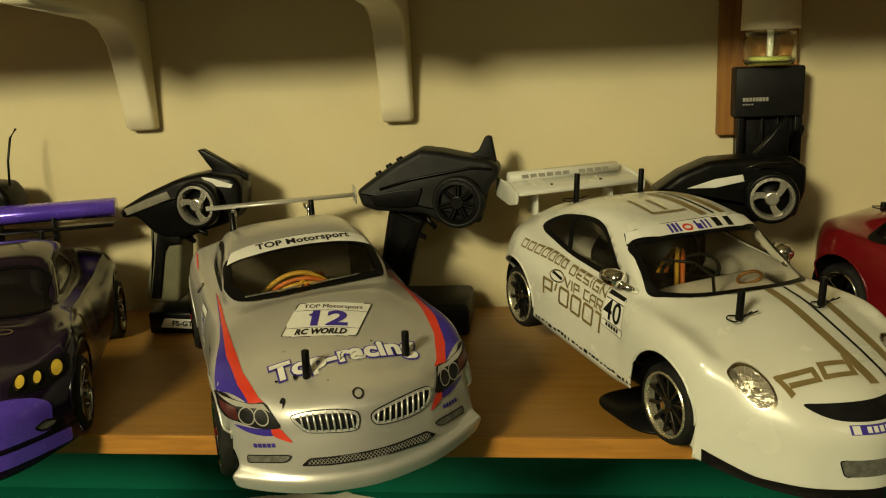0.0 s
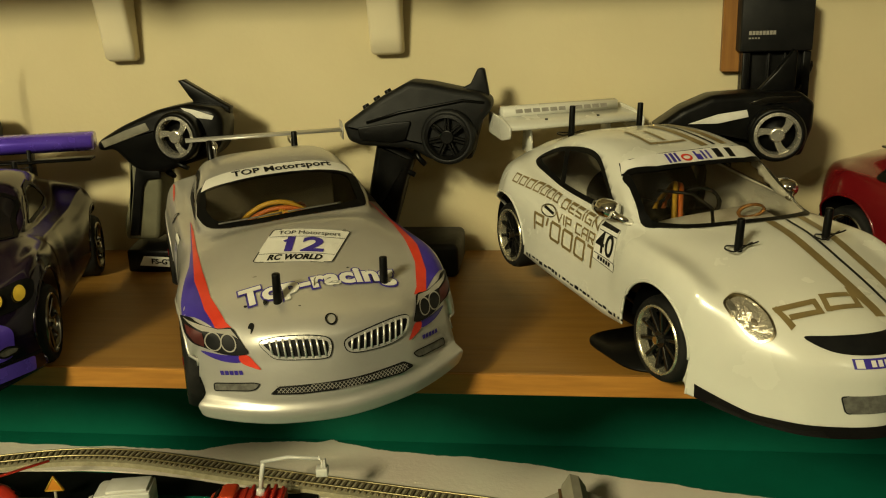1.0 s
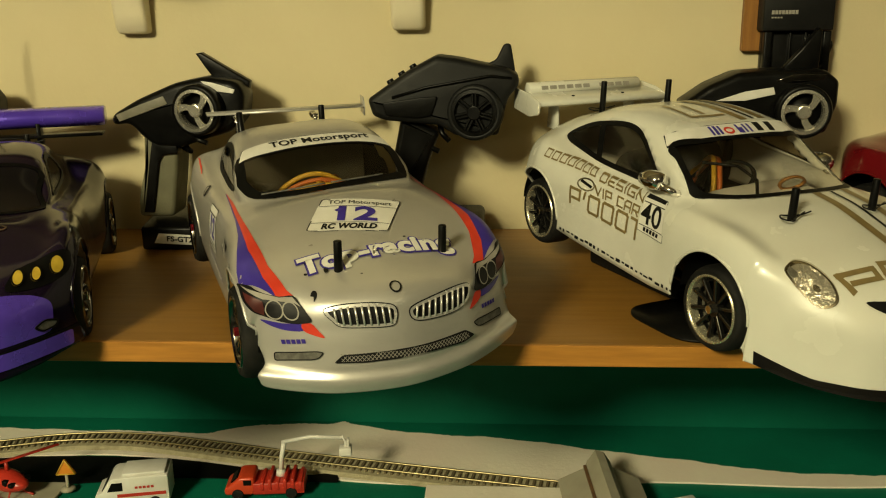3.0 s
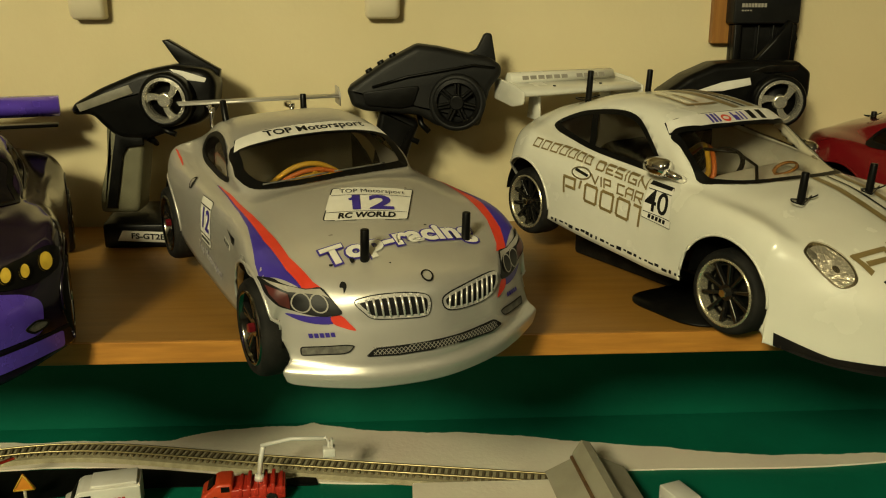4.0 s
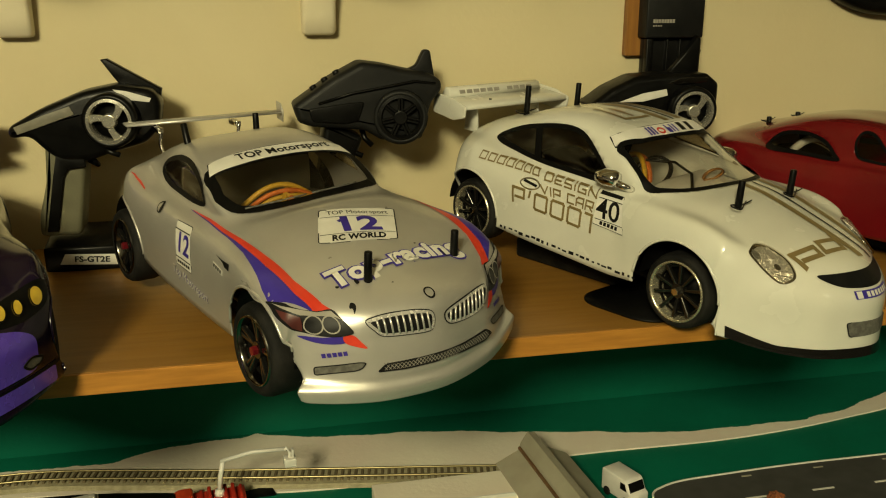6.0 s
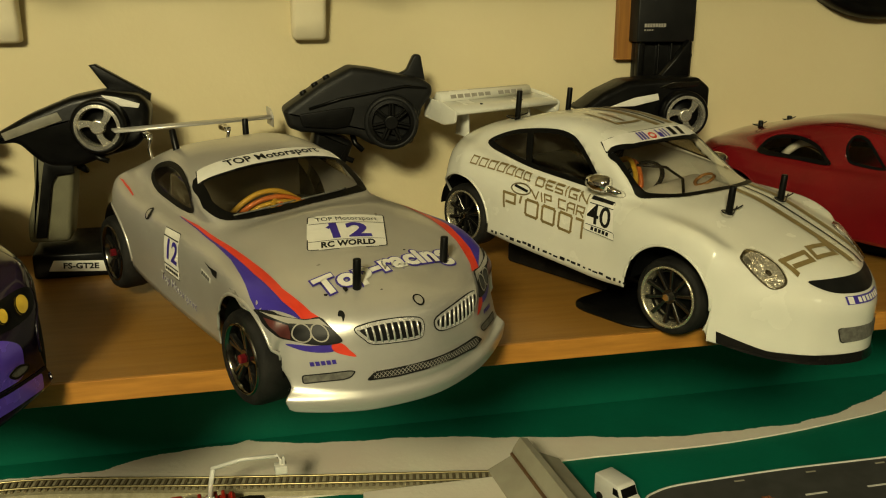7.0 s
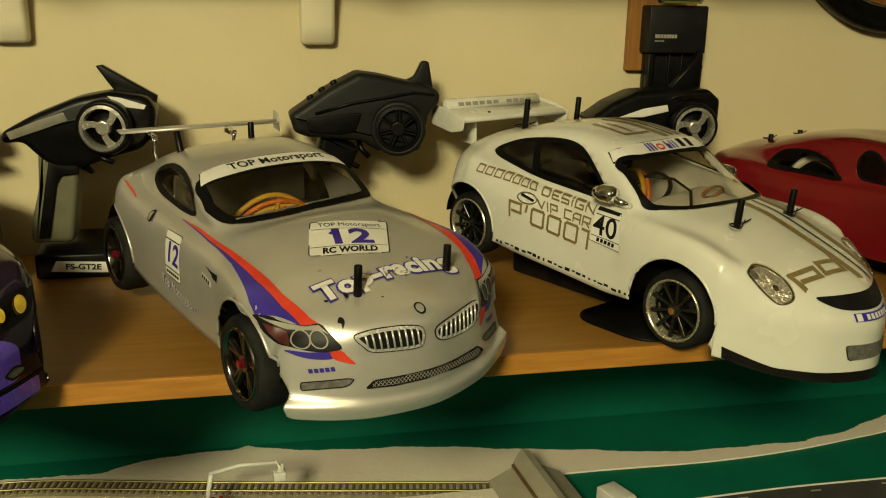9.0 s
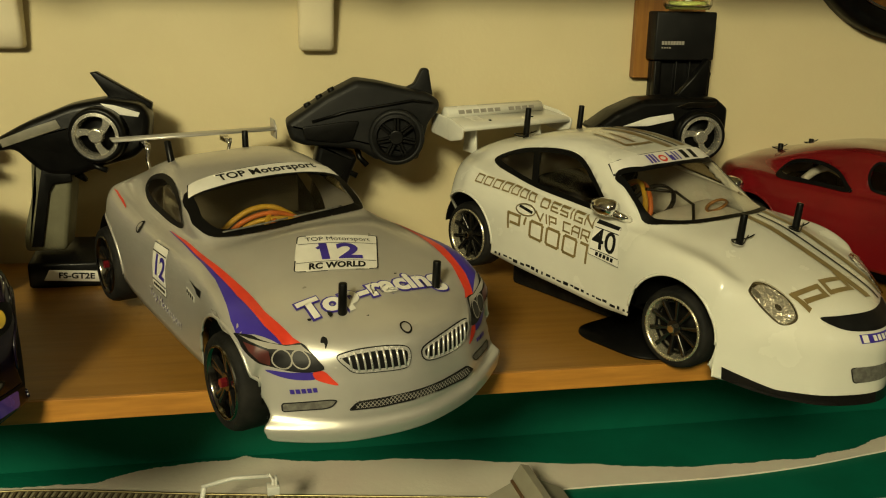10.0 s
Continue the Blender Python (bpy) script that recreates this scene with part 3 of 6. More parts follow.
WHITE_NOSE = [
    (0.130, 0.130, 0.096, 0.030, 0.099, 0.072, 0.092, 0.092, 0.072, 0.0935, 0.046, 0.098, 0.1005),
    (0.168, 0.156, 0.097, 0.022, 0.098, 0.060, 0.091, 0.085, 0.072, 0.0855, 0.046, 0.088, 0.0905),
    (0.203, 0.1605, 0.0972, 0.021, 0.0978, 0.053, 0.091, 0.0755, 0.072, 0.0785, 0.046, 0.0785, 0.0800),
    (0.226, 0.1645, 0.0972, 0.020, 0.097, 0.044, 0.089, 0.062, 0.067, 0.067, 0.042, 0.069, 0.071),
    (0.246, 0.1675, 0.0972, 0.017, 0.096, 0.035, 0.088, 0.045, 0.066, 0.050, 0.042, 0.052, 0.052),
    (0.2495, 0.1695, 0.0978, 0.015, 0.097, 0.024, 0.088, 0.028, 0.066, 0.030, 0.042, 0.032, 0.032),
    (0.2520, 0.1710, 0.0985, 0.012, 0.098, 0.012, 0.088, 0.010, 0.066, 0.006, 0.042, 0.004, 0.003),
]


def mirrored(outline):
    return [(p[0], -p[1]) for p in outline]



def arches(car, sh, xs, r, z=0.034, relief=None):
    """Cuts the wheel arches and gives each a rolled lip and a dark liner."""
    for side, way in ((-1, "right"), (1, "left")):
        for ax in xs:
            line = []
            for k in range(33):
                lo = 0.09 if relief and ax > 0 else 0.02
                a = math.pi * (lo + (0.98 - lo) * k / 32)
                line.append(sh.lay(way, ax + r * math.cos(a), max(z + r * math.sin(a), 0.026), -0.0002))
            sh.arch(ax, z, r, side)
            if relief and ax > 0:
                sh.arch(relief[0], relief[1], relief[2], side)
            part("arch_lip", tube_bm(line, 0.0012, 8), car["paint"] and bpy.data.materials[car["paint"]], car)
            bm = bmesh.new()
            rows = []
            for k in range(25):
                a = math.pi * k / 24
                x, zz = ax + (r + 0.0005) * math.cos(a), z + (r + 0.0005) * math.sin(a)
                rows.append([bm.verts.new((x, side * 0.052, zz)), bm.verts.new((x, side * 0.086, zz))])
            for p, q in zip(rows, rows[1:]):
                bm.faces.new((p[0], p[1], q[1], q[0]))
            bm.faces.new([p[0] for p in rows])
            part("arch_liner", bm, M_SEAL, car)


def flat_bars(spots):
    """Plain bars in the xy plane: (x, y, width, height, turn)."""
    bm = bmesh.new()
    for x, y, w, h, turn in spots:
        bm.faces.new([bm.verts.new((p[0], p[1], 0)) for p in rect(x, y, w, h, turn)])
    return bm


def bar_parts(car, sh, way, spots, off, material, name, label=""):
    for sp in spots:
        part(name, sh.dress(flat_bars([sp]), way, off), material, car, label)


def decal(car, sh, way, outline, material, label="", off=0.0005, step=0.004, name="sticker"):
    return part(name, sh.patch(way, outline, off, step), material, car, label)


def writing(car, sh, way, text, size, place, turn, material, off=0.0008, shear=0.0, wide=1.0, bold=0.0, label="", parent=None, span=0.0):
    return part("lettering", sh.dress(letters_bm(text, size, place, turn, shear, False, wide, bold, span), way, off, 0.005), material, parent or car, label)


GLYPHS = {
    "D": (1.0, [[(0, 0), (0, 1), (0.8, 1), (1, 0.8), (1, 0.2), (0.8, 0), (0, 0)]]),
    "E": (0.9, [[(1, 0), (0, 0), (0, 1), (1, 1)], [(0, 0.5), (0.85, 0.5)]]),
    "S": (0.9, [[(1, 1), (0, 1), (0, 0.52), (1, 0.48), (1, 0), (0, 0)]]),
    "I": (0.15, [[(0.5, 0), (0.5, 1)]]),
    "G": (1.0, [[(1, 1), (0, 1), (0, 0), (1, 0), (1, 0.5), (0.55, 0.5)]]),
    "N": (1.0, [[(0, 0), (0, 1), (1, 0), (1, 1)]]),
    "V": (1.0, [[(0, 1), (0.5, 0), (1, 1)]]),
    "P": (0.95, [[(0, 0), (0, 1), (1, 1), (1, 0.42), (0.25, 0.42)]]),
    "C": (0.9, [[(1, 1), (0, 1), (0, 0), (1, 0)]]),
    "A": (1.0, [[(0, 0), (0, 0.75), (0.25, 1), (1, 1), (1, 0)], [(0, 0.4), (1, 0.4)]]),
    "R": (1.0, [[(0, 0), (0, 1), (1, 1), (1, 0.42), (0, 0.42)], [(0.5, 0.42), (1, 0)]]),
    "0": (1.0, [[(0.1, 0), (0, 0.1), (0, 0.9), (0.1, 1), (0.9, 1), (1, 0.9), (1, 0.1), (0.9, 0), (0.1, 0)]]),
    "1": (0.5, [[(0, 1), (1, 1), (1, 0)]]),
    "'": (0.15, [[(0.7, 1), (0.3, 0.66)]]),
    "p": (1.0, [[(0, -0.6), (0, 1), (1, 1), (1, 0), (0.2, 0)]]),
    "d": (1.0, [[(1, 1.45), (1, 0), (0, 0), (0, 1), (0.8, 1)]]),
    "#": (1.0, [[(0, 0), (0, 1), (1, 1), (1, 0), (0, 0)]]),
    " ": (0.35, []),
}


def strokes_bm(text, quad, weight, gap=0.38):
    """Thin square lettering in the xy plane between four corners: low left, low right, top right, top left."""
    bl, br, tr, tl = (Vector(p) for p in quad)
    total = sum(GLYPHS[c][0] for c in text) + gap * (len(text) - 1)
    bm, u0, lift = bmesh.new(), 0.0, 0

    def at(u, v):
        return (bl + (br - bl) * u) * (1 - v) + (tl + (tr - tl) * u) * v

    for c in text:
        w, lines = GLYPHS[c]
        for line in lines:
            pts = [at((u0 + x * w) / total, y) for x, y in line]
            for a, b in zip(pts, pts[1:]):
                t = (b - a).normalized() * weight / 2
                n = Vector((-t.y, t.x))
                lift = (lift + 1) % 7
                bm.faces.new([bm.verts.new((p.x, p.y, lift * 0.00002)) for p in (a - t - n, b + t - n, b + t + n, a - t + n)])
        u0 += w + gap
    return bm


def span_at(poly, y):
    """The lowest and highest point of an outline at y."""
    zs = []
    for i in range(len(poly)):
        (y1, z1), (y2, z2) = poly[i - 1][:2], poly[i][:2]
        if (y1 > y) != (y2 > y):
            zs.append(z1 + (z2 - z1) * (y - y1) / (y2 - y1))
    return (min(zs), max(zs)) if len(zs) > 1 else None


def hex_mesh(y0, y1, z0, z1, step):
    """A lattice of slanted wires in the front plane."""
    bm = bmesh.new()
    w = step * 0.10
    n = int((y1 - y0) / step)
    for k in range(-4, n + 5):
        for s in (-1, 1):
            a, b = y0 + k * step, y0 + k * step + s * (z1 - z0) * 0.9
            lo, hi = max(min(a, b), y0), min(max(a, b), y1)
            if hi - lo < 0.001:
                continue
            za = z0 + (lo - a) / (b - a) * (z1 - z0)
            zb = z0 + (hi - a) / (b - a) * (z1 - z0)
            bm.faces.new([bm.verts.new(p) for p in ((lo - w, za, 0), (lo + w, za, 0), (hi + w, zb, 0), (hi - w, zb, 0))])
    return bm


def sheared(bm, k):
    for v in bm.verts:
        v.co.y += k * v.co.x
    return bm


def stand(x, y, turn, h, lean, pad=None):
    st = thing("car_stand", "low black foam block under the model car", "stand", pose(x, y, SHELF, 0, 0, turn), "stands under the cars")
    b = box_bm((-0.075, -0.035, 0.0), (0.060, 0.035, h), 0.004)
    for v in b.verts:
        if v.co.z > h * 0.5:
            v.co.z -= lean * v.co.x
    part("block", b, M_RUBBER, st)
    # pad outlines a thin black sheet that stands in for shade under the car
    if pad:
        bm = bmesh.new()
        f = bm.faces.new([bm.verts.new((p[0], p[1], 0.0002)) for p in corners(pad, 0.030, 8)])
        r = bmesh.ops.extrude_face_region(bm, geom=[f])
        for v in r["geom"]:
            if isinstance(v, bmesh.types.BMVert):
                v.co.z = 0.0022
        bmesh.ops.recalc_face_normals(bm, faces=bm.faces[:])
        part("mat", bm, M_SEAL, st, "thin black sheet standing in for the shade under the car")


def silver_car():
    car = thing("model_car", "silver radio-controlled coupe with red and blue hood stripes and number 12", "toy car", pose(0.1014, 0.7035, 1.0076, 0, 3.225, -64.88), "radio-controlled cars on the shelf")
    car["paint"] = M_SILVER.name

    # the shell sits a little askew on its posts
    tilt = pose(0.0014, 0.0028, 0.0711, 3.0, 0.56, 0.2) @ Matrix.Translation((0, 0, -0.07))
    sh = Shell(SILVER_REAR + SILVER_CABIN + SILVER_NOSE, bend=lambda p: tilt @ p)
    chassis(car, arcs=True)
    screen = rounded([(-0.006, -0.0645), (0.0155, -0.0690), (0.028, -0.0695), (0.0448, -0.0614), (0.0542, -0.0425), (0.0582, -0.0205), (0.0578, 0.0046), (0.0536, 0.0332), (0.0468, 0.0594), (0.0406, 0.0672), (0.0255, 0.0678), (0.004, 0.0640), (-0.004, 0.040), (-0.006, 0.011), (-0.006, -0.015), (-0.0045, -0.040)], 4)
    pane = window(car, sh, "top", screen, "windscreen", 0.0075)
    for y0, y1 in ((-0.055, -0.005), (0.0, 0.045)):
        part("wiper", tube_bm([sh.lay("top", 0.0505 - 0.0062 * ((y + 0.008) / 0.05) ** 2, y, 0.0018) for y in [y0 + (y1 - y0) * k / 8 for k in range(9)]], 0.0007, 6), M_D_GREY, pane, "thin grey printed wiper")
    for side, way in ((-1, "right"), (1, "left")):
        win = rounded([(-0.0985, 0.108), (-0.094, 0.1175), (-0.0703, 0.1263), (-0.0500, 0.1290), (-0.0300, 0.1275), (-0.008, 0.1205), (0.0024, 0.1110), (0.0040, 0.1010), (-0.0151, 0.0982), (-0.0468, 0.0990), (-0.0760, 0.1015)], 5)
        window(car, sh, way, win, "side_window", 0.0042)
    # added panel: blocks the bright view through, its olive imitates the windscreen haze
    part("haze_panel", box_bm((-0.066, -0.058, 0.046), (-0.062, 0.058, 0.116), 0.002), M_CABINHAZE, car, "added olive panel standing in for the hazy view through the glass")
    # stripes, lamps and lettering
    red_a = [(-0.0096, -0.0745), (0.020, -0.0740), (0.0735, -0.0750), (0.1179, -0.0745), (0.1543, -0.0723), (0.1796, -0.0654), (0.1865, -0.0612)]
    red_b = [(-0.0096, -0.0748), (0.0252, -0.0761), (0.0815, -0.0787), (0.1312, -0.0812), (0.1643, -0.0777), (0.1810, -0.0722)]
    blue_b = [(-0.0135, -0.0752), (0.0275, -0.0771), (0.0622, -0.0790), (0.098, -0.0826), (0.1266, -0.0882), (0.1465, -0.0920), (0.158, -0.0925)]
    lamp = [(-0.0925, 0.0763), (-0.0868, 0.0775), (-0.0825, 0.0755), (-0.0706, 0.0733), (-0.0620, 0.0743), (-0.0590, 0.0706), (-0.0560, 0.0660), (-0.0538, 0.0611), (-0.0618, 0.0586), (-0.0705, 0.0586), (-0.0787, 0.0602), (-0.0863, 0.0626), (-0.0912, 0.0681), (-0.0922, 0.0735)]
    lid = [(-0.0912, 0.0762), (-0.0826, 0.0750), (-0.0707, 0.0728), (-0.0626, 0.0735), (-0.0586, 0.0690), (-0.0622, 0.0705), (-0.0713, 0.0709), (-0.0807, 0.0716), (-0.0880, 0.0744)]
    lens = [(-0.0907, 0.0734), (-0.0864, 0.0725), (-0.0809, 0.0705), (-0.0800, 0.0652), (-0.0800, 0.0612), (-0.0860, 0.0638), (-0.0899, 0.0691)]
    blue2 = [(-0.0830, 0.0580), (-0.0706, 0.0577), (-0.0598, 0.0586), (-0.0590, 0.0544), (-0.0682, 0.0534), (-0.0766, 0.0547)]
    red2 = [(-0.0597, 0.0586), (-0.0543, 0.0598), (-0.0501, 0.0551), (-0.0471, 0.0510), (-0.0535, 0.0522), (-0.0587, 0.0544)]
    fog = corners([(-0.0772, 0.0380), (-0.0652, 0.0401), (-0.0520, 0.0421), (-0.0479, 0.0416), (-0.0511, 0.0371), (-0.0550, 0.0356), (-0.0672, 0.0340), (-0.0773, 0.0321)], 0.002)
    kid_l = rounded([(-0.0461, 0.0679), (-0.0417, 0.0704), (-0.0308, 0.0723), (-0.0160, 0.0729), (-0.0050, 0.0716), (-0.0016, 0.0682), (-0.0022, 0.0615), (-0.0060, 0.0584), (-0.0218, 0.0581), (-0.0364, 0.0587), (-0.0413, 0.0622)], 4)
    kid_r = rounded([(0.0073, 0.0663), (0.0118, 0.0698), (0.0269, 0.0726), (0.0450, 0.0742), (0.0545, 0.0730), (0.0550, 0.0680), (0.0505, 0.0622), (0.0408, 0.0590), (0.0243, 0.0586), (0.0105, 0.0602)], 4)
    ca, sa = math.cos(radians(6.0)), math.sin(radians(6.0))

    def other_side(p):
        # mirrored across the tilted middle of the shell
        y, z = -(p[0] - 0.0028), p[1] - 0.0711
        return Vector((0.0028 + y * ca - z * sa, 0.0711 + y * sa + z * ca))

    for side in (-1, 1):
        def flip(pts, top=False):
            return [Vector((p[0], 0.0036 - p[1])) if top else other_side(p) for p in pts] if side > 0 else [Vector(p[:2]) for p in pts]

        decal(car, sh, "top", flip(band(red_a, red_b), True), M_D_RED, "red hood stripe", 0.0005, name="stripe")
        decal(car, sh, "top", flip(band(red_b, blue_b), True), M_D_BLUE, "dark blue hood stripe", 0.0004, name="stripe")
        hl = part("headlight", sh.patch("front", flip(rounded(lamp, 3)), 0.0008, 0.003), M_D_BLACK, car, "dark printed headlight with twin pale rings")
        part("surround", sh.rim("front", flip(rounded(lamp, 3)), 0.0011, 0.0012), M_D_BLACK, hl)
        part("upper_lid", sh.patch("front", flip(lid), 0.0013, 0.003), M_D_SILVER, hl, "pale silver upper lid")
        part("indicator", sh.patch("front", flip(lens), 0.0014, 0.003), M_DARKLENS, hl, "dark red lens")
        for cy, cz, cr in ((-0.0741, 0.0656, 0.0060), (-0.0647, 0.0658, 0.0054)):
            circ = [(cy + cr * math.cos(a) * 0.90, cz + cr * math.sin(a)) for a in (2 * math.pi * k / 24 for k in range(24))]
            part("lamp", sh.patch("front", flip(circ), 0.0015, 0.003), M_D_BLACK, hl)
            part("lamp_ring", sh.rim("front", flip(circ), 0.0008, 0.0019), M_D_SILVER, hl, "pale ring round a dark lamp")
        decal(car, sh, "front", flip(rounded(blue2, 3)), M_D_BLUE, "blue flash under the headlight", 0.0006, 0.003, "stripe")
        decal(car, sh, "front", flip(rounded(red2, 3)), M_D_RED, "red flash under the headlight", 0.0007, 0.003, "stripe")
        fg = part("fog_grille", sh.patch("front", flip(fog), 0.0006, 0.0015), M_D_GREY, car, "grey mesh fog lamp insert")
        part("surround", sh.rim("front", flip(fog), 0.0007, 0.0009), M_D_BLACK, fg)
        kid = kid_l if side < 0 else kid_r
        g = part("kidney_grille", sh.patch("front", kid, 0.0006, 0.003), M_D_BLACK, car, "black grille with silver bars")
        part("surround", sh.rim("front", kid, 0.0019, 0.0016), M_RIMSILVER, g, "silver grille frame")
        part("outline", sh.rim("front", inset(kid, -0.0007), 0.0008, 0.0009), M_D_BLACK, g)
        for k in range(9):
            y = (-0.0395 + k * 0.0042) if side < 0 else (0.0120 + k * 0.0046)
            zs = span_at(inset(kid, 0.0012), y)
            if zs:
                part("bar", tube_bm([sh.lay("front", y - side * 0.0006 * (1 - 2 * f), zs[0] + (zs[1] - zs[0]) * f, 0.0017) for f in (0, 0.5, 1)], 0.0008, 6), M_RIMSILVER, g)
        bar_parts(car, sh, "front", [(*flip([(-0.0712 + 0.0029 * k, 0.0456 + 0.0005 * k)])[0], 0.0022, 0.0028, 8) for k in range(5)], 0.0006, M_D_BLUE, "sponsor_mark")
    mouth = corners([(-0.0429, 0.0348), (-0.0372, 0.0403), (-0.0234, 0.0411), (0.0013, 0.0425), (0.0222, 0.0430), (0.0488, 0.0442), (0.0561, 0.0389), (0.0461, 0.0366), (0.0217, 0.0370), (-0.0035, 0.0363), (-0.0238, 0.0350)], 0.002)
    it = part("lower_grille", sh.patch("front", mouth, 0.0008, 0.0014), M_D_BLACK, car, "black lower intake with pale mesh")
    part("mesh", sh.dress(sheared(hex_mesh(-0.0385, 0.0515, 0.0362, 0.0418, 0.0026), 0.022), "front", 0.0014, 0.0014), M_D_SILVER, it, "pale diamond mesh")
    part("surround", sh.rim("front", mouth, 0.0010, 0.0017), M_D_BLACK, it)
    badge = [(0.2077 + 0.0042 * math.cos(a), 0.0009 + 0.0040 * math.sin(a)) for a in (2 * math.pi * k / 28 for k in range(28))]
    part("round_badge", sh.rim("top", badge, 0.0011, 0.0009), M_D_BLACK, car, "plain black ring badge")
    plate = [(0.0912, -0.0178), (0.1095, 0.0388), (0.1505, 0.0149), (0.1301, -0.0400)]
    pl = part("number_sticker", sh.patch("top", corners(plate, 0.003), 0.0006), M_D_WHITE, car, "white number sticker with a black border")
    part("border", sh.rim("top", corners(plate, 0.003), 0.0008, 0.0009), M_D_BLACK, pl)
    writing(car, sh, "top", "12", 0.0268, (0.1217, -0.0020), 70, M_D_BLUE, 0.0011, 0.0, 1.0, 0.0009, parent=pl, span=0.0290)
    ux, uy = math.cos(radians(70)), math.sin(radians(70))
    part("flag", sh.dress(flat_bars([(0.1217 - 0.0118 * ux - 0.0060 * uy, -0.0020 - 0.0118 * uy + 0.0060 * ux, 0.0048, 0.0028, 70 + 38)]), "top", 0.0011), M_D_BLUE, pl)
    writing(car, sh, "top", "TOP Motorsport", 0.0078, (0.1063, 0.0072), 71, M_D_BLACK, 0.0011, 0.0, 1.0, parent=pl, span=0.0470)
    writing(car, sh, "top", "RC WORLD", 0.0092, (0.1362, -0.0100), 70, M_D_BLACK, 0.0011, 0.2, 1.0, 0.0004, parent=pl, span=0.0400)
    part("rule", sh.dress(flat_bars([(0.1113, 0.0043, 0.057, 0.0005, 71), (0.1316, -0.0076, 0.056, 0.0005, 70)]), "top", 0.0011), M_D_BLACK, pl)
    writing(car, sh, "top", "Top-racing", 0.0225, (0.1685, 0.0005), 90, M_D_BLUE, 0.0007, 0.0, 1.0, 0.0023, "dark blue outlined slogan", span=0.1120)
    writing(car, sh, "top", "Top-racing", 0.0225, (0.1685, 0.0005), 90, M_D_WHITE, 0.0011, 0.0, 1.0, 0.0010, "white slogan lettering", span=0.1090)
    ban = band([(-0.0118, -0.0590), (-0.0151, -0.0323), (-0.0172, -0.0053), (-0.0165, 0.0200), (-0.0127, 0.0453), (-0.0080, 0.0605)], [(0.0021, -0.0640), (0.0018, -0.0404), (0.0002, -0.0148), (0.0002, 0.0110), (0.0016, 0.0371), (0.0032, 0.0527), (0.0052, 0.0640)])
    bn = part("windscreen_banner", sh.patch("top", ban, 0.0011), M_D_WHITE, car, "white windscreen banner")
    part("border", sh.rim("top", inset(ban, -0.0012), 0.0014, 0.0009), M_D_BLACK, bn)
    writing(car, sh, "top", "TOP Motorsport", 0.0125, (-0.0075, 0.0055), 90, M_D_BLACK, 0.0016, 0.0, 1.0, 0.0003, parent=bn, span=0.0850)
    sp = [(-0.0127, 0.0878), (0.0144, 0.0884), (0.0206, 0.0527), (-0.0093, 0.0529)]
    s2 = part("door_sticker", sh.patch("right", sp, 0.0006), M_D_WHITE, car, "white door number sticker with a black border")
    part("border", sh.rim("right", sp, 0.0008, 0.0009, 1), M_D_BLACK, s2)
    writing(car, sh, "right", "12", 0.0230, (0.0040, 0.0715), -2, M_D_BLUE, 0.0011, 0.0, 1.0, 0.0005, parent=s2, span=0.0200)
    part("rule", sh.dress(flat_bars([(0.0015, 0.0822, 0.0270, 0.0009, 1), (0.0050, 0.0600, 0.0285, 0.0009, 0)]), "right", 0.0011), M_D_BLACK, s2)
    bar_parts(s2, sh, "right", [(-0.005 + 0.0042 * k, 0.0565, 0.0030, 0.0024, 0) for k in range(6)], 0.0011, M_D_BLACK, "small_print")
    writing(car, sh, "right", "Top Motorsport", 0.0105, (0.0160, 0.0437), -5, M_D_BLUE, 0.0006, 0.1, 1.0, span=0.0680)
    writing(car, sh, "right", "Top Motorsport", 0.0105, (0.0157, 0.0441), -5, M_D_WHITE, 0.0009, 0.1, 1.0, span=0.0680)
    part("side_vent", sh.patch("right", [(0.0646, 0.0818), (0.0780, 0.0815), (0.0915, 0.0823), (0.0930, 0.0779), (0.0850, 0.0780), (0.0800, 0.0800)], 0.0006), M_D_BLACK, car)
    part("sponsor_mark", sh.dress(flat_bars([(0.0720, 0.0733, 0.020, 0.0042, -4)]), "right", 0.0005), M_D_WHITE, car)
    bar_parts(car, sh, "right", [(0.0650 + 0.0042 * k, 0.0737 - 0.0003 * k, 0.0028, 0.0028, -4) for k in range(4)], 0.0008, M_D_BLACK, "sponsor_mark")
    ring = [(-0.0500 + 0.0048 * math.cos(a), 0.0888 + 0.0044 * math.sin(a)) for a in (2 * math.pi * k / 20 for k in range(20))]
    fuel = part("fuel_cap", sh.rim("right", ring, 0.0010, 0.0007), M_D_BLACK, car)
    part("cap_shade", sh.patch("right", [(-0.0500, 0.0930), (-0.0456, 0.0900), (-0.0462, 0.0855), (-0.0500, 0.0846)], 0.0006), M_D_BLACK, fuel)
    scratch = rounded([(0.1895, -0.0500), (0.1915, -0.0480), (0.1945, -0.0485), (0.1962, -0.0510), (0.1935, -0.0505), (0.1918, -0.0522)], 3)
    part("paint_chip", sh.patch("top", scratch, 0.0004, 0.002), M_D_BLACK, car, "scraped dark paint chip")
    part("paint_chip", sh.patch("top", [(0.1745, -0.0385), (0.1768, -0.0360), (0.1795, -0.0368), (0.1800, -0.0390), (0.1770, -0.0392)], 0.0014, 0.002), M_D_BLACK, car, "scraped dark paint chip")
    part("paint_chip", sh.patch("right", [(0.118, 0.0800), (0.128, 0.0815), (0.142, 0.0770), (0.150, 0.0735), (0.141, 0.0735), (0.130, 0.0775)], 0.0004, 0.003), M_SCUFF, car, "grey scuff over the wheel arch")
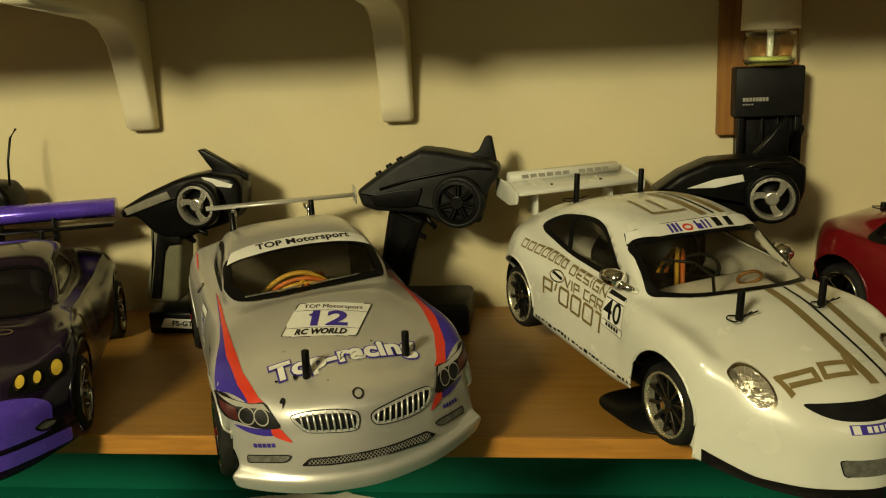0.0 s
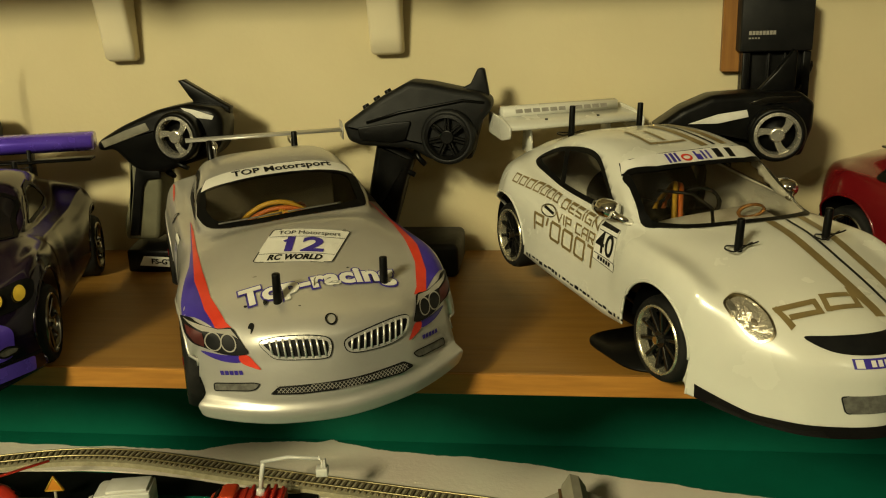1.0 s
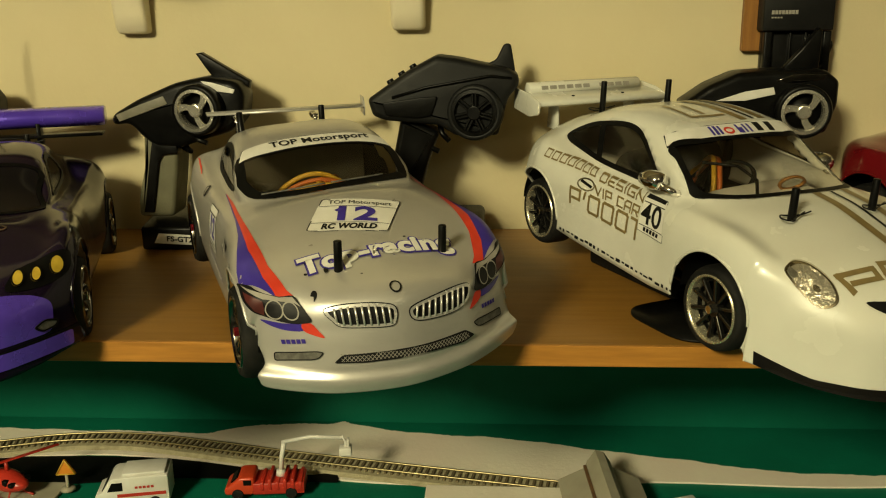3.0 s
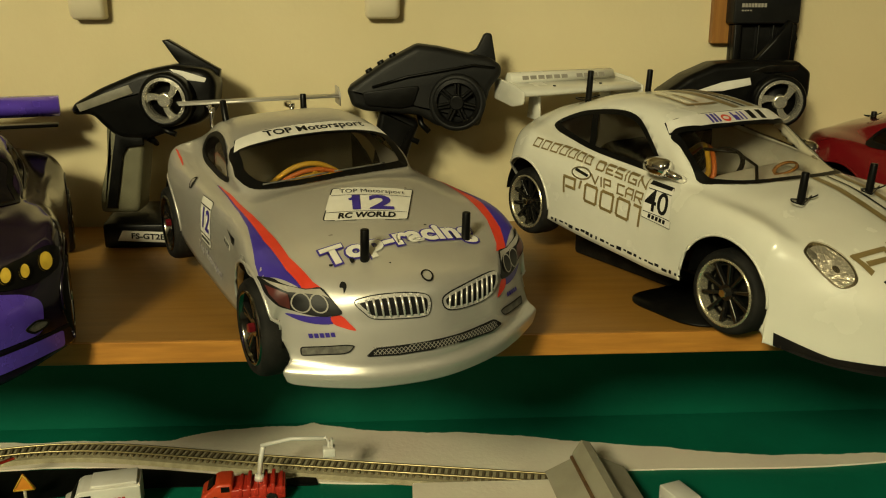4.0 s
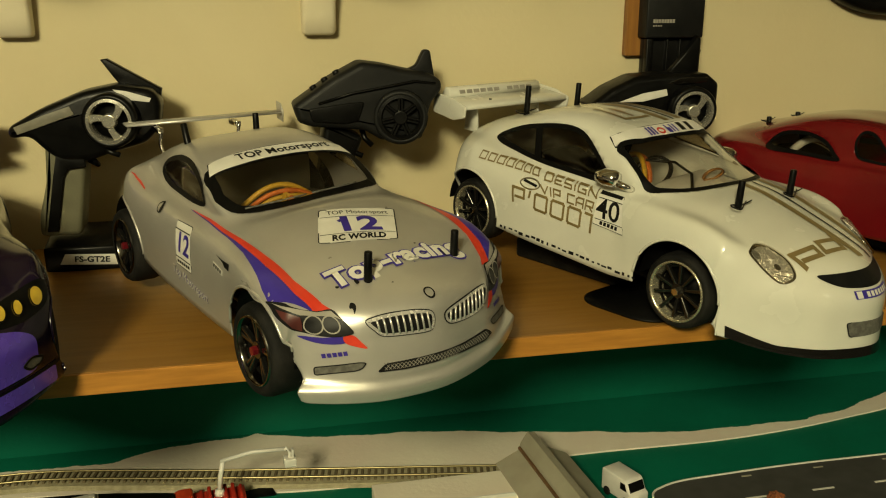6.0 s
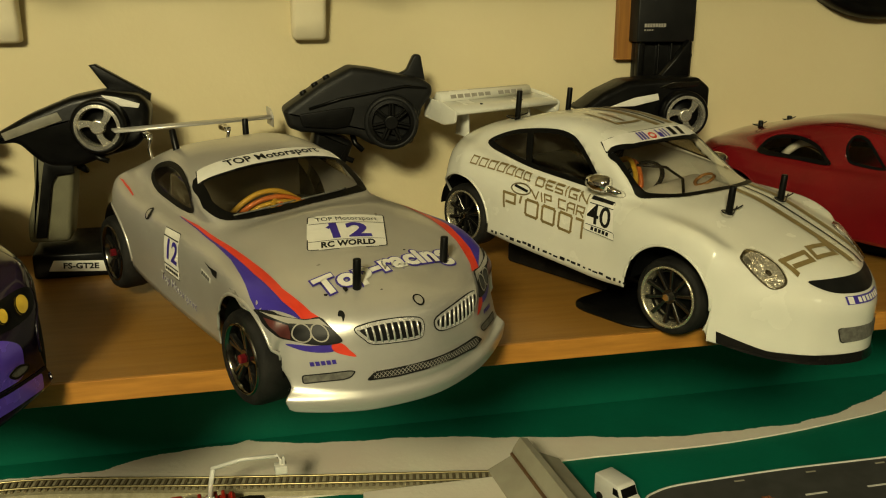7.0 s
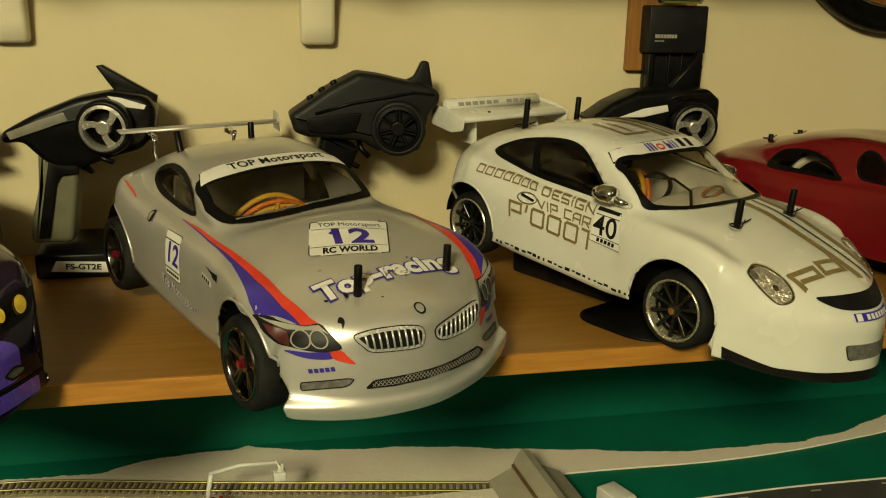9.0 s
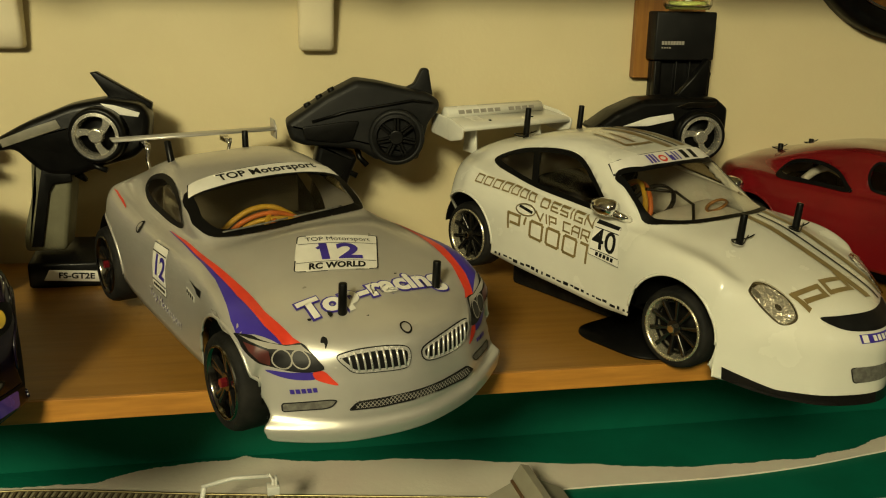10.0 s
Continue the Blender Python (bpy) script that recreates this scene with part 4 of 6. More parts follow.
    part("fender_flash", sh.patch("right", [(-0.130, 0.1015), (-0.122, 0.1012), (-0.104, 0.0985), (-0.090, 0.0955), (-0.0895, 0.0945), (-0.104, 0.0975), (-0.120, 0.1003)], 0.0005), M_D_RED, car, "red flash on the rear fender")
    rng = random.Random(12)
    for k in range(9):
        cx, cy, sz = rng.uniform(0.06, 0.20), rng.uniform(-0.06, 0.06), rng.uniform(0.0006, 0.0016)
        chip = [(cx + sz * rng.uniform(0.5, 1.3) * math.cos(a), cy + sz * rng.uniform(0.5, 1.6) * math.sin(a)) for a in (2 * math.pi * j / 7 for j in range(7))]
        part("paint_chip", sh.patch("top", chip, 0.0003, 0.002), M_DARKGREY if k % 2 else M_D_SILVER, car)
    # rear wing
    prof = [(-0.007, 0.0005), (-0.003, 0.0018), (0.003, 0.0014), (0.007, -0.0010), (0.003, -0.0010), (-0.003, -0.0004)]
    wing = moved(prism_bm(prof, 0.164, 0.0, 1), Matrix.Translation((-0.192, 0.0165, 0.1315)))
    wg = part("rear_wing", wing, M_SILVER, car, "thin silver blade wing with end plates")
    for y in (0.099,):
        part("end_plate", moved(prism_bm([(-0.007, -0.008), (0.006, -0.010), (0.007, 0.001), (0.001, 0.009), (-0.008, 0.010)], 0.0014, 0.0004, 1), Matrix.Translation((-0.192, y, 0.1315))), M_SILVER, wg)
    for y in (-0.038, 0.042):
        part("wing_mount", merge(tube_bm([(-0.180, y, 0.130), (-0.172, y, 0.124), (-0.176, y, 0.114), (-0.168, y, 0.104)], 0.0018, 8), box_bm((-0.190, y - 0.003, 0.124), (-0.172, y + 0.003, 0.1295), 0.001)), M_CHROME, wg, "bright metal wing mount")
    body_post(car, sh, 0.1811, -0.0307, 0.021, 0, False)
    body_post(car, sh, 0.1790, 0.0465, 0.020, 0, False)
    body_post(car, sh, -0.078, -0.050, 0.018, -26, False)
    body_post(car, sh, -0.120, 0.036, 0.018, -5, False)
    arches(car, sh, (-0.133, 0.133), 0.0440, relief=(0.146, 0.012, 0.042))
    for x in (-0.133, 0.133):
        for side in (-1, 1):
            car_wheel(car, x, side, r=0.0342, w=0.027, track=0.0935, spokes=5, rim_mat=M_BLACKCHROME, lip_mat=M_DARKCHROME, nut_mat=M_REDNUT)
    finish_body(car, sh, M_SILVER, "silver painted polycarbonate body shell")
    stand(0.085, 0.735, -64.88, 0.0125, 0.05)
    return car


def white_car():
    car = thing("model_car", "white radio-controlled sports coupe with bronze stripes and number 40", "toy car", pose(0.4371, 0.7455, 1.0136, 0, 4.726, -62.83), "radio-controlled cars on the shelf")
    car["paint"] = M_PEARL.name
    tilt = pose(0.0015, 0, 0.0715, 0, 0.4, 0.5) @ Matrix.Translation((0, 0, -0.07))
    sh = Shell(WHITE_REAR + WHITE_CABIN + WHITE_NOSE, bend=lambda p: tilt @ p)
    chassis(car)
    screen = rounded([(0.0285, -0.0660), (0.0434, -0.0690), (0.0561, -0.0712), (0.0690, -0.0735), (0.0820, -0.0700), (0.0963, -0.0505), (0.1045, -0.0200), (0.1065, 0.0161), (0.1010, 0.0500), (0.0920, 0.0690), (0.0760, 0.0735), (0.0561, 0.0712), (0.0420, 0.0690), (0.0290, 0.0660), (0.0330, 0.0420), (0.0340, 0.0), (0.0330, -0.0420)], 4)
    pane = window(car, sh, "top", screen, "windscreen", 0.0050)
    part("roll_cage", tube_bm([(0.045, -0.045, 0.118), (0.058, -0.020, 0.116), (0.070, -0.010, 0.105), (0.072, -0.008, 0.080)], 0.0016, 8), M_BLACK, car, "black roll cage bar seen through the glass")
    wheel_ring = lathe_bm([(0.0095, -0.0012), (0.0120, -0.0012), (0.0120, 0.0012), (0.0095, 0.0012)], 28)
    part("steering_wheel", moved(wheel_ring, Matrix.Translation((0.062, 0.034, 0.091)) @ Matrix.Rotation(radians(80), 4, "Z") @ Matrix.Rotation(radians(25), 4, "X")), M_WOODSTRIP, car, "brown toy steering wheel behind the glass")
    part("dashboard", box_bm((0.03, -0.06, 0.06), (0.085, 0.06, 0.082), 0.006), M_D_WHITE, car, "pale moulded dashboard")
    for side, way in ((-1, "right"), (1, "left")):
        win = rounded([(-0.1249, 0.1074), (-0.1180, 0.1140), (-0.0958, 0.1237), (-0.0703, 0.1308), (-0.0429, 0.1358), (-0.0230, 0.1366), (-0.0060, 0.1325), (0.0128, 0.1205), (0.0268, 0.1090), (0.0425, 0.0975), (0.0246, 0.0965), (-0.0105, 0.0965), (-0.0471, 0.0968), (-0.0716, 0.0982), (-0.0972, 0.1010), (-0.1140, 0.1036)], 3)
        wn = window(car, sh, way, win, "side_window", 0.0042)
        part("window_pillar", sh.patch(way, [(-0.0744, 0.1290), (-0.0655, 0.1310), (-0.0545, 0.0974), (-0.0638, 0.0984)], 0.0008), M_SEAL, wn)
        mir = moved(lathe_bm([(0.0005, -0.012), (0.006, -0.010), (0.0085, -0.002), (0.0085, 0.006), (0.0070, 0.010), (0.0005, 0.011)], 20, False), Matrix.Translation((0.040, side * 0.088, 0.1075)) @ Matrix.Rotation(radians(-90 + side * -12), 4, "Z") @ Matrix.Scale(0.9, 4, (0, 0, 1)))
        part("door_mirror", merge(mir, tube_bm([(0.050, side * 0.086, 0.104), (0.056, side * 0.080, 0.101), (0.058, side * 0.074, 0.0985)], 0.0032, 8)), M_CHROME, car, "chrome door mirror")
    ban = band([(0.0181, -0.0630), (0.0216, -0.0562), (0.0233, -0.0273), (0.0222, 0.0168), (0.0205, 0.0450), (0.0165, 0.0630)], [(0.0275, -0.0668), (0.0346, -0.0401), (0.0360, -0.0100), (0.0355, 0.0200), (0.0338, 0.0459), (0.0275, 0.0680)])
    bn = part("windscreen_banner", sh.patch("top", ban, 0.0013), M_D_WHITE, car, "white windscreen banner")
    part("border", sh.rim("top", inset(ban, -0.0012), 0.0014, 0.0009), M_D_BLACK, bn)
    bar_parts(bn, sh, "top", [(0.0296, y, 0.0095, w, 0) for y, w in ((-0.0265, 0.0024), (-0.0222, 0.0030), (-0.0180, 0.0024), (0.0005, 0.0024), (0.0078, 0.0022), (0.0125, 0.0022))] + [(0.0318, 0.0032, 0.0060, 0.0036, 0)], 0.0017, M_D_BLUE, "sponsor_mark")
    part("sponsor_mark", sh.rim("top", [(0.0310 + 0.0038 * math.cos(a), -0.0095 + 0.0052 * math.sin(a)) for a in (2 * math.pi * k / 20 for k in range(20))], 0.0019, 0.0017), M_D_RED, bn, "red ring of the sponsor mark")
    bar_parts(bn, sh, "top", [(0.0286, 0.0222, 0.0100, 0.0066, 0), (0.0284, 0.0345, 0.0100, 0.0062, 0)], 0.0017, M_D_BLACK, "sponsor_mark")
    # stripes over hood and roof
    def stripe(x0, y0, x1, y1, w, m, lab):
        n = 10
        a = [(x0 + (x1 - x0) * k / n, y0 + (y1 - y0) * k / n - w / 2) for k in range(n + 1)]
        b = [(p[0], p[1] + w) for p in a]
        decal(car, sh, "top", band(a, b), m, lab, 0.0006, name="stripe")

    stripe(0.1070, 0.0160, 0.222, 0.0150, 0.0085, M_D_GOLD, "bronze hood stripe")
    stripe(0.1060, 0.0330, 0.222, 0.0320, 0.0030, M_D_BLACK, "thin black hood stripe")
    stripe(0.1010, 0.0510, 0.215, 0.0490, 0.0085, M_D_GOLD, "bronze hood stripe")
    stripe(-0.060, 0.0110, 0.0165, 0.0185, 0.0075, M_D_GOLD, "bronze roof stripe")
    stripe(-0.060, 0.0205, 0.0160, 0.0285, 0.0030, M_D_BLACK, "thin black roof stripe")
    stripe(-0.060, 0.0295, 0.0155, 0.0385, 0.0075, M_D_GOLD, "bronze roof stripe")
    for text, quad in (("p", [(0.2045, -0.0480), (0.2085, -0.0235), (0.1995, -0.0215), (0.1967, -0.0495)]), ("d", [(0.2085, -0.0170), (0.2115, 0.0060), (0.2005, 0.0095), (0.1975, -0.0130)])):
        part("emblem", sh.dress(strokes_bm(text, quad, 0.0042), "top", 0.0007), M_D_GOLD, car, "bronze square outline emblem on the hood")
    bars = [(-0.0165, -0.0263, 0.0400, 0.0040, 1), (-0.0190, -0.0080, 0.0300, 0.0040, 2), (0.0015, -0.0090, 0.0042, 0.0380, 3)]
    part("emblem", sh.dress(flat_bars(bars), "top", 0.0007), M_D_GOLD, car, "bronze outlined square emblem on the roof")
    # side writing
    for k in range(7):
        a, b = (k + 0.0) / 7, (k + 0.68) / 7
        quad = [(-0.1189 + 0.0788 * a, 0.0899 - 0.0022 * a), (-0.1189 + 0.0788 * b, 0.0899 - 0.0022 * b), (-0.1190 + 0.0739 * b, 0.0965 - 0.0042 * b), (-0.1190 + 0.0739 * a, 0.0965 - 0.0042 * a)]
        part("brand_bar", sh.dress(strokes_bm("#", quad, 0.0012), "right", 0.0006), M_D_GOLD, car, "plain bronze outline mark")
    for text, quad, weight in (
        ("DESIGN", [(-0.0348, 0.0864), (0.0299, 0.0856), (0.0277, 0.0920), (-0.0384, 0.0918)], 0.0014),
        ("VIP CAR", [(-0.0325, 0.0755), (0.0296, 0.0738), (0.0290, 0.0815), (-0.0370, 0.0813)], 0.0015),
        ("P'0001", [(-0.0640, 0.0602), (0.0325, 0.0562), (0.0310, 0.0707), (-0.0670, 0.0734)], 0.0024),
    ):
        part("lettering", sh.dress(strokes_bm(text, quad, weight), "right", 0.0007), M_D_GOLD, car, "thin square bronze lettering")
    oval = [(-0.0488 + 0.0120 * math.cos(a), 0.0797 + 0.0052 * math.sin(a)) for a in (2 * math.pi * k / 24 for k in range(24))]
    dh = part("door_handle", sh.rim("right", oval, 0.0012, 0.0009), M_CHROME, car, "oval chrome printed door handle")
    part("grip", sh.dress(flat_bars([(-0.0488, 0.0803, 0.017, 0.0022, -8)]), "right", 0.0009), M_D_BLACK, dh)
    sp = [(0.0314, 0.0924), (0.0574, 0.0928), (0.0699, 0.0643), (0.0338, 0.0646)]
    s4 = part("number_sticker", sh.patch("right", sp, 0.0008), M_D_WHITE, car, "white door number sticker")
    part("rule", sh.rim("right", sp, 0.0005, 0.0011, 1), M_D_BLACK, s4)
    part("rule", sh.dress(flat_bars([(0.0446, 0.0914, 0.0250, 0.0022, 1), (0.0463, 0.0875, 0.0270, 0.0007, 1), (0.0512, 0.0700, 0.0330, 0.0006, 1)]), "right", 0.0012), M_D_BLACK, s4)
    writing(car, sh, "right", "40", 0.0225, (0.0490, 0.0786), 1, M_D_BLACK, 0.0013, -0.2, 1.0, 0.0003, parent=s4, span=0.0270)
    bar_parts(s4, sh, "right", [(0.0430 + 0.0044 * k, 0.0674, 0.0032, 0.0032, 0) for k in range(5)], 0.0012, M_D_BLACK, "sponsor_mark")
    rng = random.Random(4)
    x, marks = -0.079, []
    while x < 0.088:
        w = rng.uniform(0.002, 0.006)
        marks.append((x + w / 2, 0.0310 + rng.uniform(-0.0006, 0.0006), w, rng.choice((0.0016, 0.0022, 0.0030)), 0))
        x += w + rng.uniform(0.0012, 0.0045)
    bar_parts(car, sh, "right", marks, 0.0006, M_D_BLACK, "sponsor_mark")
    # nose
    lamp = [(-0.0775, 0.0784), (-0.0735, 0.0812), (-0.0665, 0.0828), (-0.0600, 0.0815), (-0.0568, 0.0770), (-0.0560, 0.0725), (-0.0568, 0.0665), (-0.0598, 0.0625), (-0.0648, 0.0600), (-0.0687, 0.0605), (-0.0725, 0.0657), (-0.0758, 0.0723)]
    for side in (-1, 1):
        pts = [Vector((p[0] if side < 0 else -p[0], p[1])) for p in rounded(lamp, 3)]
        hl = part("headlight", sh.patch("front", pts, 0.0005, 0.003), M_REFLECTOR, car, "oval headlight with silvered reflector")
        part("surround", sh.rim("front", pts, 0.0012, 0.0013), M_CHROME, hl)
        facets = sh.patch("front", inset(pts, 0.0006), 0.0010, 0.0030)
        rng = random.Random(40 + side)
        for v in facets.verts:
            v.co += Vector((rng.uniform(-0.0011, 0.0007), rng.uniform(-0.0004, 0.0004), rng.uniform(-0.0004, 0.0004)))
        part("reflector", facets, M_REFLECTOR, hl, "crumpled silvered reflector", smooth=False)
        for cy, cz, cr in ((-0.0740, 0.0775, 0.0024), (-0.0655, 0.0705, 0.0019)):
            circ = [((cy + cr * math.cos(a) * 0.9) * -side, cz + cr * math.sin(a)) for a in (2 * math.pi * k / 16 for k in range(16))]
            part("bulb", sh.patch("front", circ, 0.0022, 0.002), M_D_GREY if cr > 0.002 else M_CHROME, hl)
        gl = part("lens", sh.patch("front", pts, 0.0028, 0.003), M_GLASS, hl, "clear lens")
        gl.visible_shadow = False
    slot = rounded([(-0.0440, 0.0660), (-0.030, 0.0672), (0.0, 0.0680), (0.030, 0.0672), (0.0440, 0.0660), (0.0330, 0.0600), (0.0160, 0.0580), (-0.0160, 0.0580), (-0.0330, 0.0600)], 4)
    part("hood_slot", sh.patch("front", slot, 0.0006, 0.004), M_D_BLACK, car, "black hood intake slot")
    part("sponsor_mark", sh.dress(flat_bars([(0.0, 0.0535, 0.045, 0.0056, 0)]), "front", 0.0007), M_D_BLUE, car, "blue sponsor sticker")
    bar_parts(car, sh, "front", [(-0.0185, 0.0535, 0.005, 0.0046, 0)] + [(-0.010 + 0.0045 * k, 0.0535, 0.0032, 0.0034, 0) for k in range(7)], 0.0011, M_D_WHITE, "sponsor_mark")
    vent = corners([(-0.0300, 0.0330), (0.0300, 0.0330), (0.0265, 0.0205), (-0.0265, 0.0205)], 0.003)
    vg = part("lower_grille", sh.patch("front", vent, 0.0006, 0.004), M_D_GREY, car, "dark grey lower grille")
    part("surround", sh.rim("front", vent, 0.0008, 0.0010), M_D_BLACK, vg)
    lip_a, lip_b = [], []
    for k in range(61):
        a = -1 + 2 * k / 60
        f = abs(a)
        y = 0.0965 * a
        zt = 0.0115 + 0.0120 * max(0.0, (f - 0.72) / 0.28) ** 1.2
        lip_a.append((y, zt))
        lip_b.append((y, 0.0036 + 0.0110 * f ** 5))
    bm = bmesh.new()
    rows = []
    for (y, za), (_, zb) in zip(lip_a, lip_b):
        spots = [sh.lay("front", y, zb + (za - zb) * j / 3, 0.0010 + 0.0012 * (3 - j) / 3) for j in range(4)]
        for j in (2, 1, 0):
            if (spots[j] - spots[j + 1]).length > 0.012:
                spots[j] = spots[j + 1] - Vector((0, 0, (za - zb) / 3))
        if min(p.x for p in spots) > 0.140:
            rows.append([bm.verts.new(p) for p in spots])
    for p, q in zip(rows, rows[1:]):
        for j in range(3):
            bm.faces.new((p[j], q[j], q[j + 1], p[j + 1]))
    bmesh.ops.recalc_face_normals(bm, faces=bm.faces[:])
    part("front_lip", bm, M_GLOSSBLACK, car, "gloss black front lip")
    # rear wing
    prof = [(-0.026, 0.000), (-0.012, -0.003), (0.012, -0.002), (0.024, 0.002), (0.022, 0.006), (0.004, 0.0075), (-0.020, 0.0085), (-0.026, 0.006)]
    wg = part("rear_wing", moved(prism_bm(prof, 0.152, 0.0008, 2), Matrix.Translation((-0.188, 0.0, 0.1260))), M_PEARL, car, "thick white rear wing with a raised flap")
    part("flap", moved(prism_bm([(-0.012, 0.0), (0.004, 0.0), (0.000, 0.0085), (-0.006, 0.0095)], 0.136, 0.0005, 1), Matrix.Translation((-0.203, 0.0, 0.1342))), M_PEARL, wg, "raised white flap along the wing")
    for k in range(11):
        if k != 6:
            part("flap_mark", moved(box_bm((-0.0006, -0.0040, 0.0), (0.0004, 0.0040, 0.0042), 0.0001, 1), Matrix.Translation((-0.2005, -0.050 + 0.010 * k, 0.1366)) @ Matrix.Rotation(radians(-25), 4, "Y")), M_D_SILVER, wg, smooth=False)
    for y in (-0.077, 0.077):
        part("end_plate", moved(prism_bm(corners([(-0.027, -0.010), (0.006, -0.013), (0.024, -0.008), (0.025, 0.004), (0.004, 0.0095), (-0.027, 0.0115)], 0.003, 3), 0.0026, 0.0008, 2), Matrix.Translation((-0.188, y, 0.1270))), M_PEARL, wg, "rounded white end plate")
    for y in (-0.030, 0.030):
        part("screw", cyl_bm(0.0016, 0.0016, 0.0012, 10, Matrix.Translation((-0.178, y, 0.1334))), M_D_BLACK, wg)
    for y in (-0.046, 0.046):
        part("wing_mount", moved(prism_bm([(-0.012, 0.0), (0.010, 0.0), (0.006, 0.026), (-0.010, 0.026)], 0.003, 0.0006, 1), Matrix.Translation((-0.186, y, 0.0985))), M_PEARL, wg)
    body_post(car, sh, 0.1389, -0.0368, 0.024)
    body_post(car, sh, 0.1396, 0.0429, 0.024)
    body_post(car, sh, -0.120, -0.035, 0.030)
    body_post(car, sh, -0.120, 0.043, 0.030, 0, False)
    arches(car, sh, (-0.1274, 0.1274), 0.0425)
    for x in (-0.1274, 0.1274):
        for side in (-1, 1):
            car_wheel(car, x, side, track=0.0915, spokes=10, rim_mat=M_BLACKCHROME, lip_mat=M_WORNLIP, size=0.80)
    finish_body(car, sh, M_PEARL, "glossy off-white painted body shell")
    # the outline is the black shade sheet below the front wheels
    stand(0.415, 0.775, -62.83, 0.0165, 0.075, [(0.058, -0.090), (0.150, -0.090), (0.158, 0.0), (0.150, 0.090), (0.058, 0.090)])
    return car


def purple_car():
    car = thing("model_car", "dark purple radio-controlled racing car with amber lamps and a tall wing", "toy car", pose(-0.2077, 0.7108, 1.0, 0, 0.5, -71.0), "radio-controlled cars on the shelf")
    car["paint"] = M_SMOKE.name
    rows = [(xc, xs, a, b + 0.004, c, d, e, f * 0.98, g * 0.94, h * 0.98, i * 0.92, j * 0.93, k * 0.93) for xc, xs, a, b, c, d, e, f, g, h, i, j, k in WHITE_REAR + WHITE_CABIN]
    rows += [(xc * 0.93, xs, a, b + 0.004, c, d, e, f, g, h * 0.96, i, j * 0.95, k * 0.95) for xc, xs, a, b, c, d, e, f, g, h, i, j, k in WHITE_NOSE]
    sh = Shell(rows)
    chassis(car, False)
    screen = rounded([(0.028, -0.058), (0.030, 0.0), (0.028, 0.058), (0.055, 0.063), (0.080, 0.068), (0.092, 0.045), (0.097, 0.0), (0.092, -0.045), (0.080, -0.068), (0.055, -0.063)], 5)
    window(car, sh, "top", screen, "windscreen", 0.004, "dark smoked windscreen", M_DARKTINT)
    for way in ("right", "left"):
        window(car, sh, way, rounded([(-0.060, 0.104), (-0.030, 0.124), (0.000, 0.124), (0.020, 0.112), (0.038, 0.0985), (0.0, 0.0965), (-0.040, 0.098)], 5), "side_window", 0.003, "dark smoked side window", M_DARKTINT)
    part("bumper_paint", sh.patch("front", corners([(-0.082, 0.049), (-0.072, 0.0565), (-0.055, 0.0610), (0.0, 0.0620), (0.055, 0.0610), (0.072, 0.0565), (0.082, 0.049), (0.081, 0.0275), (0.0, 0.0270), (-0.081, 0.0275)], 0.006), 0.0005), M_PURPLE, car, "bright purple bumper paint")
    part("front_splitter", sh.patch("front", corners([(-0.092, 0.0235), (0.0, 0.0225), (0.092, 0.0235), (0.092, 0.0125), (0.0, 0.0095), (-0.092, 0.0125)], 0.002), 0.0010), M_PURPLE, car, "bright purple front splitter")
    part("splitter_gap", sh.patch("front", [(-0.096, 0.0260), (0.0, 0.0230), (0.096, 0.0260), (0.096, 0.0235), (0.0, 0.0200), (-0.096, 0.0235)], 0.0007), M_SEAL, car)
    part("front_intake", sh.patch("front", corners([(-0.03, 0.043), (0.03, 0.043), (0.028, 0.029), (-0.028, 0.029)], 0.003), 0.0010), M_SEAL, car)
    for side in (-1, 1):
        pod = [Vector((p[0] * side, p[1])) for p in rounded([(0.054, 0.0640), (0.060, 0.0730), (0.074, 0.0770), (0.088, 0.0815), (0.0945, 0.0780), (0.093, 0.0660), (0.080, 0.0610), (0.064, 0.0610)], 4)]
        hl = part("headlight", sh.patch("front", pod, 0.0006, 0.003), M_SEAL, car, "dark headlight pod with amber lamps")
        for cy, cz, ry, rz in ((0.0857, 0.0722, 0.0046, 0.0062), (0.0728, 0.0690, 0.0036, 0.0046), (0.0614, 0.0688, 0.0040, 0.0046)):
            disc = [Vector((side * cy + ry * math.cos(a), cz + rz * math.sin(a))) for a in (2 * math.pi * k / 28 for k in range(28))]
            lens = part("lamp", sh.patch("front", disc, 0.0020, 0.002), M_YELLOW, hl, "round amber lamp")
            part("bezel", sh.rim("front", disc, 0.0009, 0.0022), M_SEAL, lens)
        fog = [Vector((p[0] * side, p[1])) for p in corners([(0.0688, 0.0345), (0.0765, 0.0385), (0.0848, 0.0350), (0.0830, 0.0305), (0.0740, 0.0290)], 0.003)]
        fg = part("fog_light", sh.patch("front", fog, 0.0010, 0.003), M_D_GREY, car, "grey textured fog lamp")
        part("surround", sh.rim("front", fog, 0.0014, 0.0014), M_SEAL, fg)
    ring = [(0.126 + 0.0045 * math.cos(a), 0.0400 + 0.0070 * math.sin(a)) for a in (2 * math.pi * k / 24 for k in range(24))]
    part("oval_badge", sh.rim("top", ring, 0.0014, 0.0008), M_CHROME, car, "plain silver oval badge")
    prof = [(-0.020, -0.003), (-0.014, -0.0100), (0.008, -0.0105), (0.018, -0.003), (0.015, 0.0065), (-0.004, 0.0100), (-0.016, 0.0075)]
    wg = part("rear_wing", moved(prism_bm(prof, 0.196, 0.001, 1), Matrix.Translation((-0.185, 0.0, 0.140))), M_PURPLE, car, "bright purple rear wing")
